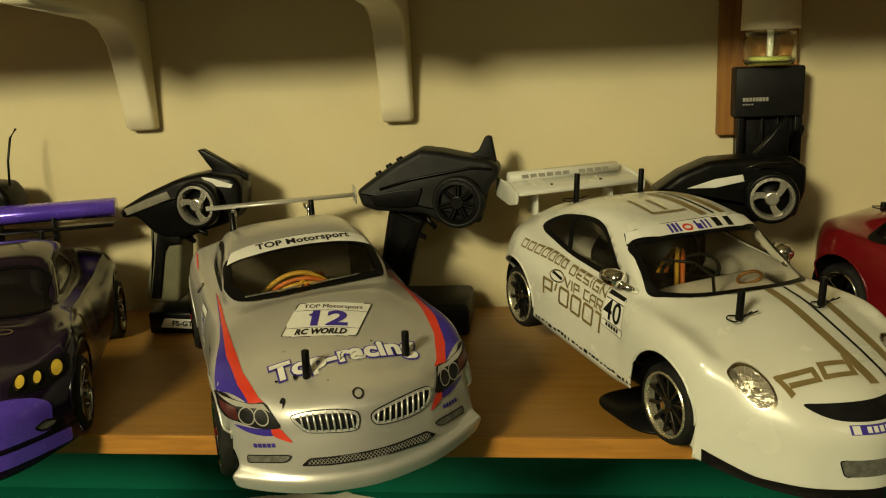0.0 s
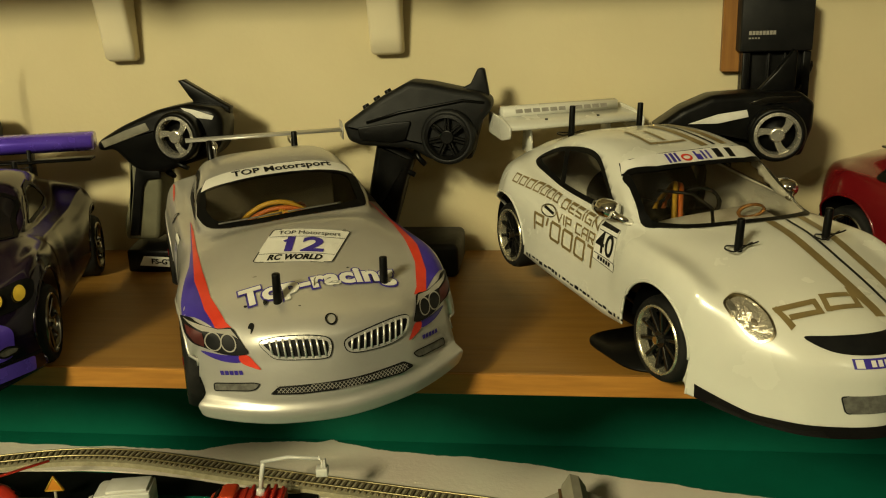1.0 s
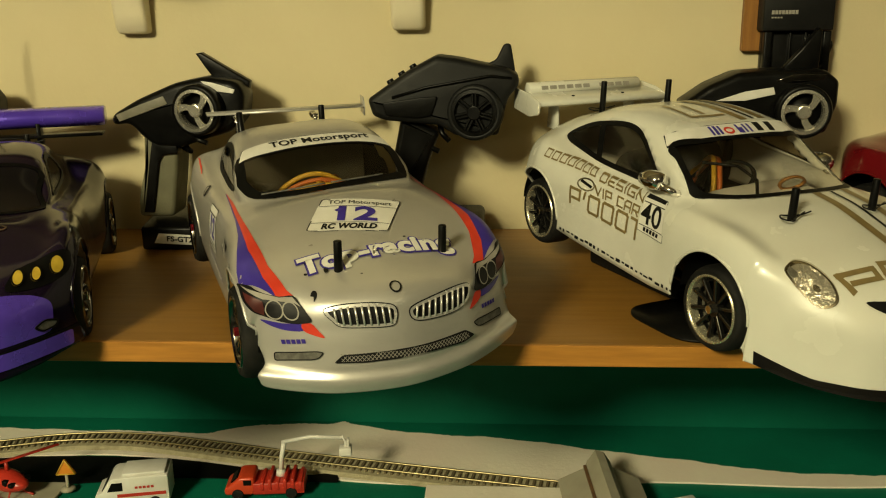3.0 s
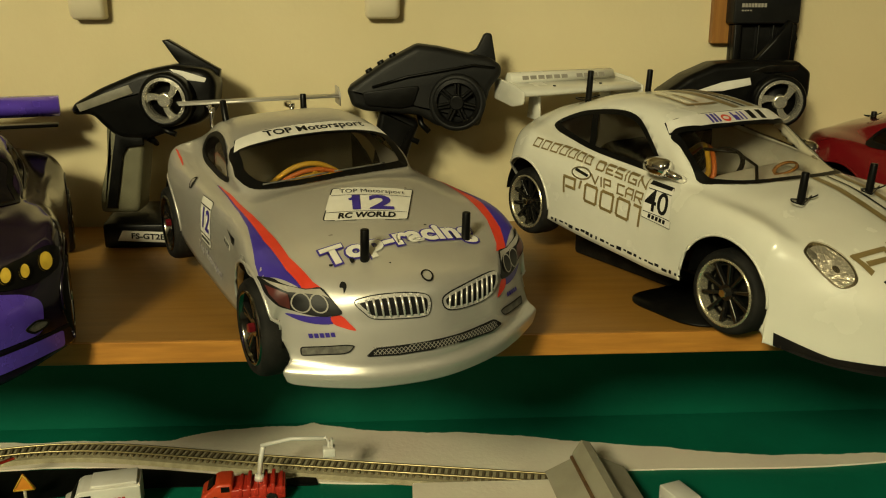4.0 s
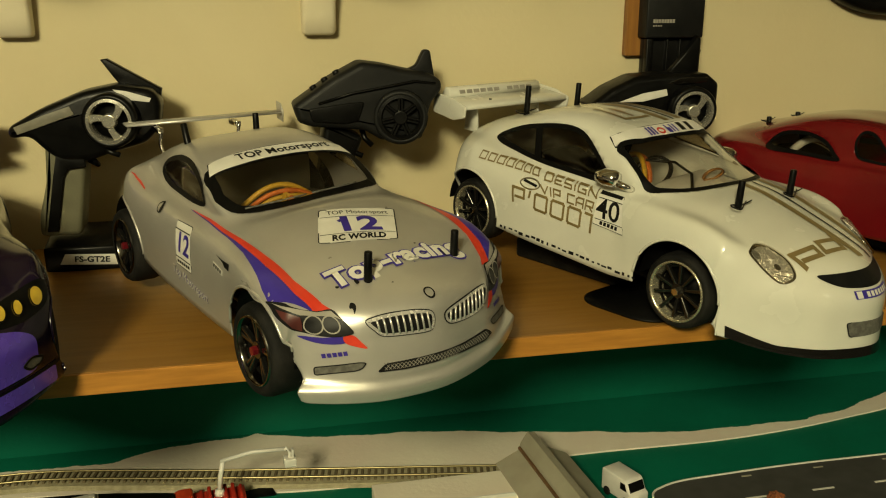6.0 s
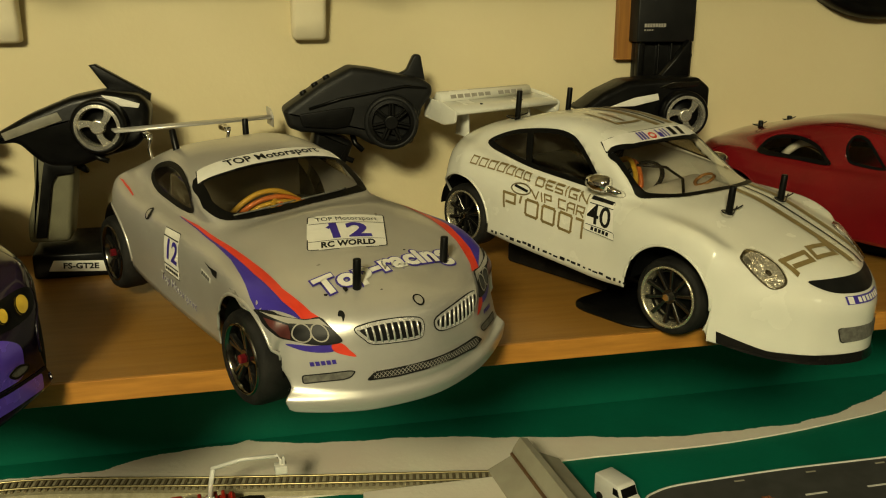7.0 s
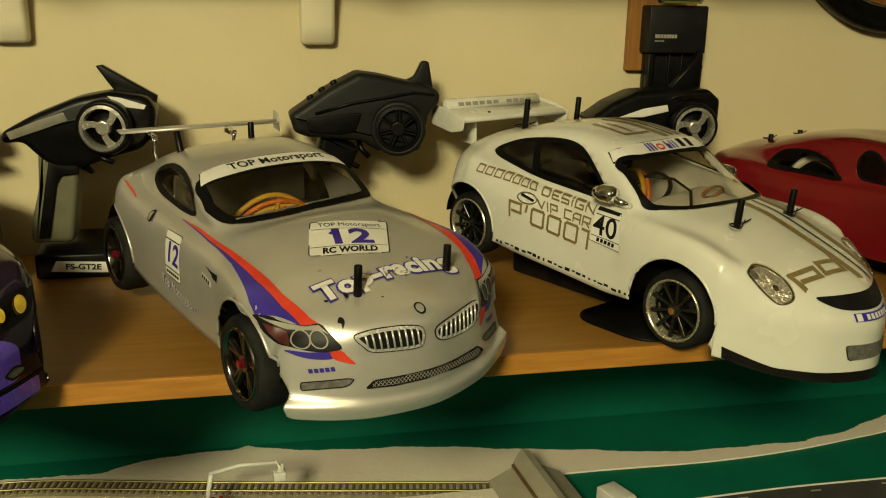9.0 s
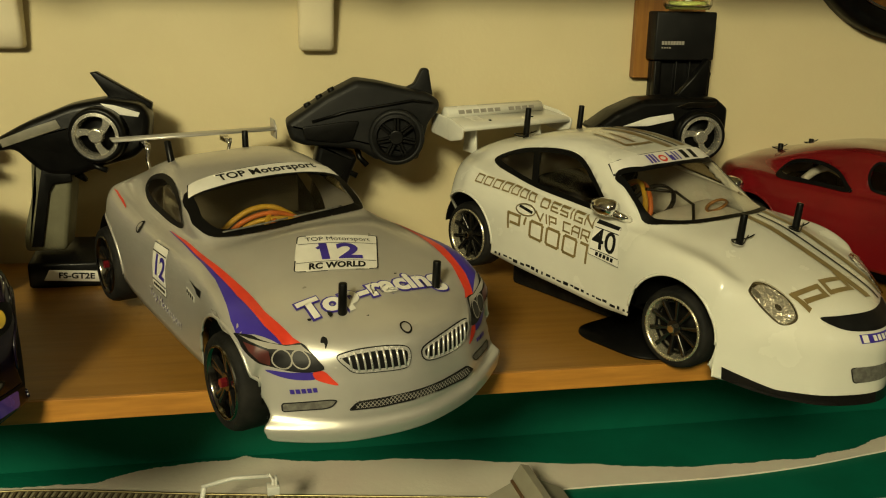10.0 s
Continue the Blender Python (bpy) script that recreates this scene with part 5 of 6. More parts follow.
    part("lower_blade", moved(prism_bm([(-0.016, 0.0), (0.016, 0.002), (0.016, 0.004), (-0.016, 0.003)], 0.190, 0.0005, 1), Matrix.Translation((-0.180, 0.0, 0.118))), M_BLACK, wg)
    for y in (-0.030, 0.030):
        part("wing_mount", box_bm((-0.190, y - 0.002, 0.095), (-0.170, y + 0.002, 0.136), 0.0006), M_BLACK, wg)
    body_post(car, sh, -0.110, 0.030, 0.012, 0, True)
    arches(car, sh, (-0.1274, 0.1274), 0.0445)
    for x in (-0.1274, 0.1274):
        for side in (-1, 1):
            car_wheel(car, x, side, r=0.0335, w=0.030, track=0.0975, spokes=8, rim_mat=M_DARKCHROME, lip_mat=M_DARKCHROME)
    finish_body(car, sh, M_SMOKE, "smoked dark purple body shell")


def red_car():
    car = thing("model_car", "deep red radio-controlled racing car with smoked windows", "toy car", pose(0.770, 0.795, 1.004, 0, 1.5, -62.0), "radio-controlled cars on the shelf")
    car["paint"] = M_RED.name
    rows = [(xc * 1.06, xs * 1.02, a, b, c, d, e, f, g, h, i, j * 0.94, k * 0.94) for xc, xs, a, b, c, d, e, f, g, h, i, j, k in WHITE_REAR + WHITE_CABIN + WHITE_NOSE]
    sh = Shell(rows)
    chassis(car, False)
    screen = rounded([(0.030, -0.060), (0.026, 0.0), (0.030, 0.060), (0.060, 0.066), (0.082, 0.070), (0.095, 0.045), (0.101, 0.0), (0.095, -0.045), (0.082, -0.070), (0.060, -0.066)], 5)
    window(car, sh, "top", screen, "windscreen", 0.004)
    for way in ("right", "left"):
        window(car, sh, way, rounded([(-0.110, 0.1010), (-0.098, 0.1135), (-0.070, 0.1180), (-0.045, 0.1130), (-0.030, 0.1010), (-0.024, 0.0930), (-0.060, 0.0930), (-0.100, 0.0940)], 5), "quarter_window", 0.004, "smoked quarter window")
        window(car, sh, way, rounded([(-0.012, 0.1150), (-0.006, 0.1270), (0.010, 0.1240), (0.030, 0.1050), (0.034, 0.0975), (0.010, 0.0970), (-0.006, 0.1000)], 5), "side_window", 0.003)
    arch = [(-0.095, -0.040, 0.075), (-0.085, -0.040, 0.098), (-0.065, -0.040, 0.108), (-0.045, -0.040, 0.100), (-0.034, -0.040, 0.078)]
    part("inner_hoop", tube_bm(rounded(arch, 5)[:20], 0.0045, 10), M_D_WHITE, car, "pale moulded hoop behind the window")
    body_post(car, sh, -0.135, -0.034, 0.008)
    body_post(car, sh, -0.135, 0.034, 0.008)
    arches(car, sh, (-0.1274, 0.1274), 0.0425)
    for x in (-0.1274, 0.1274):
        for side in (-1, 1):
            car_wheel(car, x, side, track=0.0915, spokes=6, rim_mat=M_DARKCHROME)
    finish_body(car, sh, M_RED, "deep red gloss body shell")
    stand(0.77, 0.795, -62.0, 0.0115, 0.02)


silver_car()
white_car()
purple_car()
red_car()


# ---- transmitters ----
def steering_wheel(radio, x, y, z, r, rim_mat, tyre_mat, spokes, curved):
    """A foam-tyred thumb wheel that faces the room."""
    m = Matrix.Translation((x, y, z)) @ Matrix.Rotation(radians(-8), 4, "Z")
    w = 0.020
    tyre = part("steering_wheel", lathe_bm([(r * 0.80, 0.0), (r * 0.95, 0.0008), (r, 0.004), (r, w), (r * 0.80, w)], 44), tyre_mat, radio, "foam-tyred steering wheel", pose_m=m)
    ri = r * 0.82
    bms = [lathe_bm([(ri, -0.0006), (ri * 0.86, -0.001), (ri * 0.80, 0.003), (ri * 0.80, 0.010), (ri, 0.010)], 44)]
    for k in range(spokes):
        a = 2 * math.pi * k / spokes
        if curved:
            pts = [(f * ri * math.cos(a + d), f * ri * math.sin(a + d)) for f, d in ((0.26, 0.0), (0.50, 0.42), (0.72, 0.62), (0.92, 0.72), (0.92, 1.30), (0.74, 1.12), (0.52, 1.02), (0.28, 1.10))]
            bms.append(moved(prism_bm(pts, 0.003, 0.0006, 1), Matrix.Translation((0, 0.003, 0))))
        else:
            bms.append(moved(box_bm((-0.0012, 0.001, 0.2 * ri), (0.0012, 0.004, 0.86 * ri), 0.0004, 1), Matrix.Translation((0, 0, 0)) @ Matrix.Rotation(a, 4, "Y") @ Matrix.Translation((0.0016, 0, 0))))
            bms.append(moved(box_bm((-0.0012, 0.001, 0.2 * ri), (0.0012, 0.004, 0.86 * ri), 0.0004, 1), Matrix.Rotation(a, 4, "Y") @ Matrix.Translation((-0.0016, 0, 0))))
    bms.append(cyl_bm(ri * 0.36, ri * 0.30, 0.005, 24, Matrix.Translation((0, 0.002, 0)) @ Matrix.Rotation(math.pi / 2, 4, "X"), 0.0008))
    part("rim", merge(*bms), rim_mat, tyre, "spoked wheel rim", smooth=False)
    part("backing", cyl_bm(ri * 0.82, ri * 0.82, 0.002, 32, Matrix.Translation((0, 0.012, 0)) @ Matrix.Rotation(math.pi / 2, 4, "X")), M_SEAL, tyre)


def slab(outline, y, depth, bevel):
    return moved(prism_bm(outline, depth, bevel, 3), Matrix.Translation((0, y, 0)))


def left_radio():
    r = thing("radio_transmitter", "black pistol-grip radio transmitter with a chrome steering wheel and grey grip", "transmitter", pose(0, 0, 0), "pistol-grip transmitters against the wall")
    head = [(-0.147, 1.146), (-0.146, 1.135), (-0.128, 1.138), (-0.116, 1.124), (-0.102, 1.112), (-0.077, 1.111), (-0.050, 1.120), (-0.020, 1.128), (-0.007, 1.142), (-0.003, 1.168), (-0.011, 1.180), (-0.044, 1.185), (-0.076, 1.179), (-0.118, 1.162)]
    hd = part("head", slab(corners(head, 0.008), 0.888, 0.044, 0.007), M_BLACK, r, "glossy black transmitter head")
    part("trim", slab([(-0.140, 1.147), (-0.137, 1.140), (-0.110, 1.149), (-0.084, 1.158), (-0.088, 1.166), (-0.112, 1.158)], 0.8655, 0.0012, 0.0003), M_TRIMGREY, hd, "dull grey side trim")
    part("trim", slab([(-0.047, 1.181), (-0.034, 1.179), (-0.012, 1.172), (-0.014, 1.168), (-0.036, 1.171)], 0.8655, 0.0012, 0.0003), M_D_WHITE, hd, "white accent")
    part("fin", slab([(-0.060, 1.207), (-0.054, 1.208), (-0.031, 1.194), (-0.004, 1.178), (-0.006, 1.166), (-0.040, 1.178), (-0.049, 1.190)], 0.900, 0.012, 0.002), M_BLACK, r, "upswept black fin")
    part("grip", slab(corners([(-0.116, 1.128), (-0.079, 1.116), (-0.083, 1.085), (-0.091, 1.036), (-0.130, 1.036), (-0.129, 1.056), (-0.119, 1.090)], 0.006), 0.892, 0.040, 0.005), M_GREYGRIP, r, "grey-green rubber grip")
    part("grip_rib", slab([(-0.106, 1.118), (-0.080, 1.114), (-0.079, 1.106), (-0.096, 1.104), (-0.101, 1.096), (-0.112, 1.042), (-0.122, 1.042), (-0.111, 1.096)], 0.8705, 0.005, 0.001), M_BLACK, r, "black rib on the grip")
    part("trigger", tube_bm([(-0.078, 0.885, 1.110), (-0.070, 0.882, 1.106), (-0.074, 0.880, 1.112)], 0.003, 8), M_BLACK, r)
    part("lever", tube_bm([(-0.064, 0.872, 1.128), (-0.055, 0.868, 1.120), (-0.046, 0.866, 1.117)], 0.0028, 8), M_BLACK, r)
    base = box_bm((-0.128, 0.866, 1.0002), (-0.048, 0.930, 1.036), 0.003)
    for v in base.verts:
        if v.co.z > 1.02 and v.co.y < 0.885:
            v.co.z -= 0.010
    part("base", base, M_BLACK, r, "black battery base")
    tag = part("name_tag", moved(prism_bm([(-0.0295, -0.0055), (0.0295, -0.0055), (0.0295, 0.0055), (-0.0245, 0.0055)], 0.0010, 0.0003, 1), Matrix.Translation((-0.0835, 0.8652, 1.0125)) @ Matrix.Rotation(radians(3), 4, "Y") @ Matrix.Rotation(0, 4, "Z")), M_D_WHITE, r, "pale model tag")
    bm = letters_bm("FS-GT2E", 0.0080, (0, 0), 0, 0, False, 1.15, 0.0003)
    part("lettering", moved(bm, Matrix.Translation((-0.0825, 0.8644, 1.0125)) @ Matrix.Rotation(radians(3), 4, "Y") @ Matrix.Rotation(math.pi / 2, 4, "X")), M_D_BLACK, tag)
    steering_wheel(r, -0.0515, 0.852, 1.152, 0.0265, M_WHEELCHROME, M_BLACK, 3, True)


def middle_radio():
    r = thing("radio_transmitter", "matt charcoal pistol-grip radio transmitter leaning on the wall", "transmitter", pose(0, 0, 0), "pistol-grip transmitters against the wall")
    head = [(0.124, 1.160), (0.129, 1.143), (0.142, 1.138), (0.197, 1.133), (0.215, 1.122), (0.258, 1.122), (0.268, 1.160), (0.279, 1.173), (0.279, 1.182), (0.268, 1.190), (0.244, 1.194), (0.218, 1.200), (0.195, 1.203), (0.164, 1.187)]
    hd = part("head", slab(corners(head, 0.004), 0.893, 0.050, 0.007), M_DARKGREY, r, "matt charcoal transmitter head")
    part("side_panel", slab(corners([(0.140, 1.157), (0.143, 1.144), (0.176, 1.141), (0.190, 1.143), (0.197, 1.163), (0.180, 1.162)], 0.003), 0.8672, 0.003, 0.001), M_BLACK, hd)
    part("side_crease", tube_bm([(0.150, 0.8675, 1.162), (0.185, 0.8670, 1.172), (0.215, 0.8670, 1.177), (0.250, 0.8670, 1.183), (0.272, 0.869, 1.180)], 0.0016, 6), M_BLACK, hd)
    for x, z in ((0.147, 1.1745), (0.159, 1.1825), (0.171, 1.1895)):
        part("button", cyl_bm(0.0042, 0.0036, 0.007, 14, Matrix.Translation((x, 0.888, z + 0.001)) @ Matrix.Rotation(radians(-28), 4, "Y"), 0.0008), M_BLACK, hd)
    part("fin", slab(corners([(0.240, 1.190), (0.256, 1.197), (0.264, 1.213), (0.271, 1.213), (0.276, 1.184)], 0.003), 0.898, 0.012, 0.002), M_DARKGREY, r, "upright charcoal fin")
    part("grip", slab(corners([(0.157, 1.142), (0.197, 1.124), (0.187, 1.099), (0.168, 1.036), (0.135, 1.036), (0.147, 1.094)], 0.006), 0.900, 0.038, 0.006), M_BLACK, r)
    part("trigger", tube_bm([(0.196, 0.895, 1.134), (0.199, 0.890, 1.122), (0.207, 0.888, 1.114)], 0.003, 8), M_BLACK, r)
    part("trigger", tube_bm([(0.180, 0.890, 1.120), (0.187, 0.886, 1.108), (0.196, 0.884, 1.104)], 0.003, 8), M_BLACK, r)
    part("base", box_bm((0.115, 0.850, 1.0002), (0.243, 0.935, 1.036), 0.006, 3), M_DARKGREY, r, "charcoal battery base")
    steering_wheel(r, 0.2335, 0.861, 1.1465, 0.0285, M_BLACK, M_DARKGREY, 7, False)


def right_radio():
    r = thing("radio_transmitter", "black and white pistol-grip radio transmitter with a chrome steering wheel", "transmitter", pose(0, 0, 0), "pistol-grip transmitters against the wall")
    head = [(0.440, 1.154), (0.466, 1.172), (0.494, 1.184), (0.527, 1.186), (0.577, 1.186), (0.591, 1.175), (0.591, 1.152), (0.582, 1.124), (0.530, 1.118), (0.480, 1.130)]
    hd = part("head", slab(corners(head, 0.004), 0.880, 0.046, 0.007), M_BLACK, r, "glossy black transmitter head")
    part("trim", slab([(0.472, 1.157), (0.500, 1.166), (0.527, 1.170), (0.529, 1.163), (0.500, 1.157)], 0.8565, 0.0014, 0.0004), M_D_WHITE, hd, "white side flash")
    part("trim", slab([(0.528, 1.176), (0.545, 1.182), (0.576, 1.182), (0.574, 1.177), (0.545, 1.174)], 0.8565, 0.0014, 0.0004), M_DARKCHROME, hd, "grey side flash")
    part("fin", slab([(0.538, 1.180), (0.560, 1.205), (0.575, 1.225), (0.579, 1.222), (0.578, 1.184)], 0.890, 0.010, 0.002), M_BLACK, r, "upswept black fin")
    part("grip", slab(corners([(0.480, 1.135), (0.522, 1.125), (0.512, 1.036), (0.470, 1.036)], 0.006), 0.884, 0.038, 0.006), M_BLACK, r)
    part("base", box_bm((0.462, 0.850, 1.0002), (0.545, 0.920, 1.038), 0.005, 3), M_BLACK, r)
    steering_wheel(r, 0.5525, 0.838, 1.1475, 0.0262, M_WHEELCHROME, M_BLACK, 3, True)


def far_radio():
    r = thing("radio_transmitter", "small black transmitter with a bent wire antenna", "transmitter", pose(0.013, 0, 0), "pistol-grip transmitters against the wall")
    part("head", slab(corners([(-0.400, 1.150), (-0.398, 1.180), (-0.312, 1.176), (-0.300, 1.160), (-0.304, 1.135), (-0.330, 1.120), (-0.380, 1.122)], 0.006), 0.905, 0.045, 0.006), M_BLACK, r)
    part("grip", slab(corners([(-0.380, 1.125), (-0.340, 1.122), (-0.350, 1.030), (-0.390, 1.030)], 0.006), 0.905, 0.036, 0.005), M_BLACK, r)
    part("base", box_bm((-0.405, 0.875, 1.0002), (-0.325, 0.940, 1.034), 0.005), M_BLACK, r)
    part("antenna", tube_bm([(-0.306, 0.900, 1.172), (-0.3065, 0.905, 1.200), (-0.304, 0.912, 1.226), (-0.299, 0.918, 1.236)], 0.0014, 8), M_BLACK, r, "thin black wire antenna")


left_radio()
middle_radio()
right_radio()
far_radio()

# ---- on the wall ----
strip = thing("wooden_strip", "brown wooden board fixed upright on the wall", "board")
part("board", box_bm((0.519, WALL - 0.012, 1.199), (0.602, WALL - 0.0005, 1.376), 0.001, 1), M_WOODSTRIP, strip, smooth=False)
ch = thing("battery_charger", "black plug-in battery charger fixed to the wooden strip", "charger")
part("cover", box_bm((0.532, 0.928, 1.2205), (0.604, WALL - 0.0125, 1.2735), 0.002), M_DARKGREY, ch, "dark grey charger cover")
part("cradle", merge(box_bm((0.536, 0.940, 1.130), (0.604, WALL - 0.0125, 1.2200), 0.002), box_bm((0.536, 0.932, 1.130), (0.544, 0.941, 1.2200), 0.001), box_bm((0.596, 0.932, 1.130), (0.604, 0.941, 1.2200), 0.001), box_bm((0.562, 0.934, 1.135), (0.564, 0.941, 1.2190), 0.0005), box_bm((0.578, 0.934, 1.135), (0.580, 0.941, 1.2190), 0.0005)), M_BLACK, ch, "black charger cradle with battery slots")
part("sponsor_mark", merge(*[box_bm((0.5400 + 0.0034 * k, 0.9272, 1.2375), (0.5427 + 0.0034 * k, 0.9279, 1.2415)) for k in range(8)], *[box_bm((0.5400 + 0.0030 * k, 0.9273, 1.2335), (0.5420 + 0.0030 * k, 0.9279, 1.2350)) for k in range(4)]), M_D_SILVER, ch, "row of pale grey plain marks", smooth=False)
cable = [(0.606, 0.944, 1.205), (0.600, 0.936, 1.190), (0.588, 0.932, 1.172), (0.575, 0.934, 1.155), (0.565, 0.940, 1.140)]
part("cable", tube_bm(rounded(cable, 5)[:20], 0.0022, 8), M_DARKGREY, ch, "grey cable")
af = thing("air_freshener", "white plug-in air freshener with a clear glass bottle", "air freshener")
hood = lathe_bm([(0.0002, 0.0), (0.030, 0.0), (0.030, 0.004), (0.029, 0.040), (0.027, 0.056), (0.0002, 0.062)], 36, False)
part("housing", moved(hood, Matrix.Translation((0.565, 0.924, 1.312)) @ Matrix.Rotation(math.pi / 2, 4, "X") @ Matrix.Scale(0.85, 4, (0, 0, 1))), M_WHITEPLASTIC, af, "white plastic housing")
bottle = lathe_bm([(0.0002, 0.0), (0.024, 0.0), (0.027, 0.004), (0.0275, 0.024), (0.026, 0.034), (0.014, 0.0355), (0.014, 0.033), (0.024, 0.031), (0.0255, 0.023), (0.025, 0.006), (0.022, 0.003), (0.0002, 0.003)], 36, False)
bt = part("bottle", moved(bottle, Matrix.Translation((0.565, 0.924, 1.2760)) @ Matrix.Rotation(math.pi / 2, 4, "X") @ Matrix.Scale(0.85, 4, (0, 0, 1))), M_CLEAR, af, "clear glass bottle with a little oil")
bt.visible_shadow = False
part("oil", cyl_bm(0.0215, 0.0215, 0.005, 28, Matrix.Translation((0.565, 0.924, 1.2815)) @ Matrix.Scale(0.85, 4, (0, 1, 0))), mat("yellow_oil", (0.55, 0.60, 0.18), 0.1, trans=0.6), af)
part("wick", cyl_bm(0.0035, 0.0035, 0.030, 12, Matrix.Translation((0.565, 0.924, 1.297))), M_D_WHITE, af)
ck = thing("wall_clock", "round wall clock with a thick black rim", "clock", pose(0.865, WALL - 0.001, 1.400))
part("rim", lathe_bm([(0.156, 0.0), (0.156, -0.016), (0.150, -0.024), (0.142, -0.022), (0.128, -0.012), (0.124, -0.006), (0.124, 0.0)], 72), M_BLACK, ck, "thick black moulded rim")
part("inner_ring", lathe_bm([(0.1265, -0.0100), (0.1235, -0.0130), (0.1215, -0.0100), (0.1215, -0.004), (0.1265, -0.004)], 72), M_CHROME, ck, "thin silver inner ring")
part("face", cyl_bm(0.1235, 0.1235, 0.004, 64, Matrix.Translation((0, -0.0035, 0)) @ Matrix.Rotation(math.pi / 2, 4, "X")), M_WOODSTRIP, ck, "brown clock face", smooth=False)

# ---- model railway layout ----
def ground_sheet(name, outline, z0, z1, material, label, category):
    bm = bmesh.new()
    f = bm.faces.new([bm.verts.new((p[0], p[1], z0)) for p in outline])
    r = bmesh.ops.extrude_face_region(bm, geom=[f])
    for v in r["geom"]:
        if isinstance(v, bmesh.types.BMVert):
            v.co.z = z1
    bmesh.ops.recalc_face_normals(bm, faces=bm.faces[:])
    return tagged(part(name, bm, material, smooth=False), label, category)


def open_line(pts, steps=8):
    return rounded([pts[0]] + list(pts) + [pts[-1]], steps)[steps: steps * len(pts)]


def ragged(line, amount, seed, n=6):
    rng = random.Random(seed)
    out = []
    for a, b in zip(line, line[1:]):
        a, b = Vector(a), Vector(b)
        for k in range(n):
            p = a + (b - a) * k / n
            out.append(p + Vector((rng.uniform(-amount, amount), rng.uniform(-amount, amount))) + Vector((0, 0.0016 * math.sin(31 * p.x) + 0.001 * math.sin(83 * p.x))))
    return out


far_edge = ragged(open_line([(-0.40, 0.925), (-0.22, 0.925), (-0.110, 0.920), (-0.076, 0.933), (-0.027, 0.948), (0.045, 0.949), (0.066, 0.957), (0.085, 0.948), (0.172, 0.930), (0.309, 0.912), (0.443, 0.880), (0.60, 0.851), (0.732, 0.850), (0.760, 0.856), (0.813, 0.864), (0.90, 0.897), (0.96, 0.930)], 4), 0.0009, 3)
near_edge = open_line([(-0.40, 0.840), (-0.22, 0.866), (-0.10, 0.855), (0.05, 0.825), (0.156, 0.814), (0.319, 0.815), (0.426, 0.828), (0.603, 0.824), (0.722, 0.832), (0.811, 0.846), (0.876, 0.858), (0.96, 0.885)], 4)
ground_sheet("plaster_strip", [tuple(p) for p in far_edge] + [tuple(p) for p in reversed(near_edge)], TABLE + 0.0002, TABLE + 0.0022, M_CREAM, "torn cream plaster strip along the back of the layout", "plaster")
black_a = open_line([(-0.45, 0.835), (-0.329, 0.849), (-0.263, 0.857), (-0.122, 0.857), (0.024, 0.829), (0.060, 0.828), (0.083, 0.838)], 4)
black_b = open_line([(-0.45, 0.770), (-0.329, 0.785), (-0.20, 0.800), (-0.11, 0.815), (0.00, 0.815), (0.075, 0.812), (0.085, 0.815)], 4)
ground_sheet("black_road", [tuple(p) for p in black_a] + [tuple(p) for p in reversed(black_b)], TABLE + 0.0024, TABLE + 0.0034, M_SEAL, "matt black toy road beside the track", "road")

track_line = open_line([(-0.52, 0.815), (-0.43, 0.845), (-0.34, 0.870), (-0.27, 0.890), (-0.21, 0.897), (-0.135, 0.891), (0.015, 0.860), (0.150, 0.835), (0.280, 0.812), (0.345, 0.800)], 12)


def offset_line(line, d):
    out = []
    for i, p in enumerate(line):
        t = (line[min(i + 1, len(line) - 1)] - line[max(i - 1, 0)]).normalized()
        out.append(Vector((p.x - t.y * d, p.y + t.x * d)))
    return out


trk = thing("railway_track", "curved model railway track with brass rails and brown sleepers", "track")
ball = bmesh.new()
ra, rb, rc, rd = (offset_line(track_line, d) for d in (0.022, 0.017, -0.017, -0.022))
rows = [[ball.verts.new((p.x, p.y, z)) for p, z in zip(q, (TABLE + 0.0023, TABLE + 0.0055, TABLE + 0.0055, TABLE + 0.0023))] for q in zip(ra, rb, rc, rd)]
for p, q in zip(rows, rows[1:]):
    for k in range(3):
        ball.faces.new((p[k], p[k + 1], q[k + 1], q[k]))
bmesh.ops.recalc_face_normals(ball, faces=ball.faces[:])
part("track_bed", ball, M_BALLAST, trk, "tan moulded track bed", smooth=False)
for d in (0.0083, -0.0083):
    part("rail", tube_bm([(p.x, p.y, TABLE + 0.0092) for p in offset_line(track_line, d)], 0.0012, 6), M_RAIL, trk)
sl_mesh = bpy.data.meshes.new("sleeper")
sb = box_bm((-0.0016, -0.0115, 0.0), (0.0016, 0.0115, 0.0024), 0.0004, 1)
sb.to_mesh(sl_mesh)
sb.free()
sl_mesh.materials.append(M_SLEEPER)
gap, run = 0.0074, 0.0
for a, b in zip(track_line, track_line[1:]):
    seg = (b - a).length
    while run < seg:
        p = a + (b - a) * (run / seg)
        o = new("sleeper", sl_mesh)
        o.parent = trk
        o.matrix_basis = Matrix.Translation((p.x, p.y, TABLE + 0.0054)) @ Matrix.Rotation(math.atan2((b - a).y, (b - a).x), 4, "Z")
        run += gap
    run -= seg

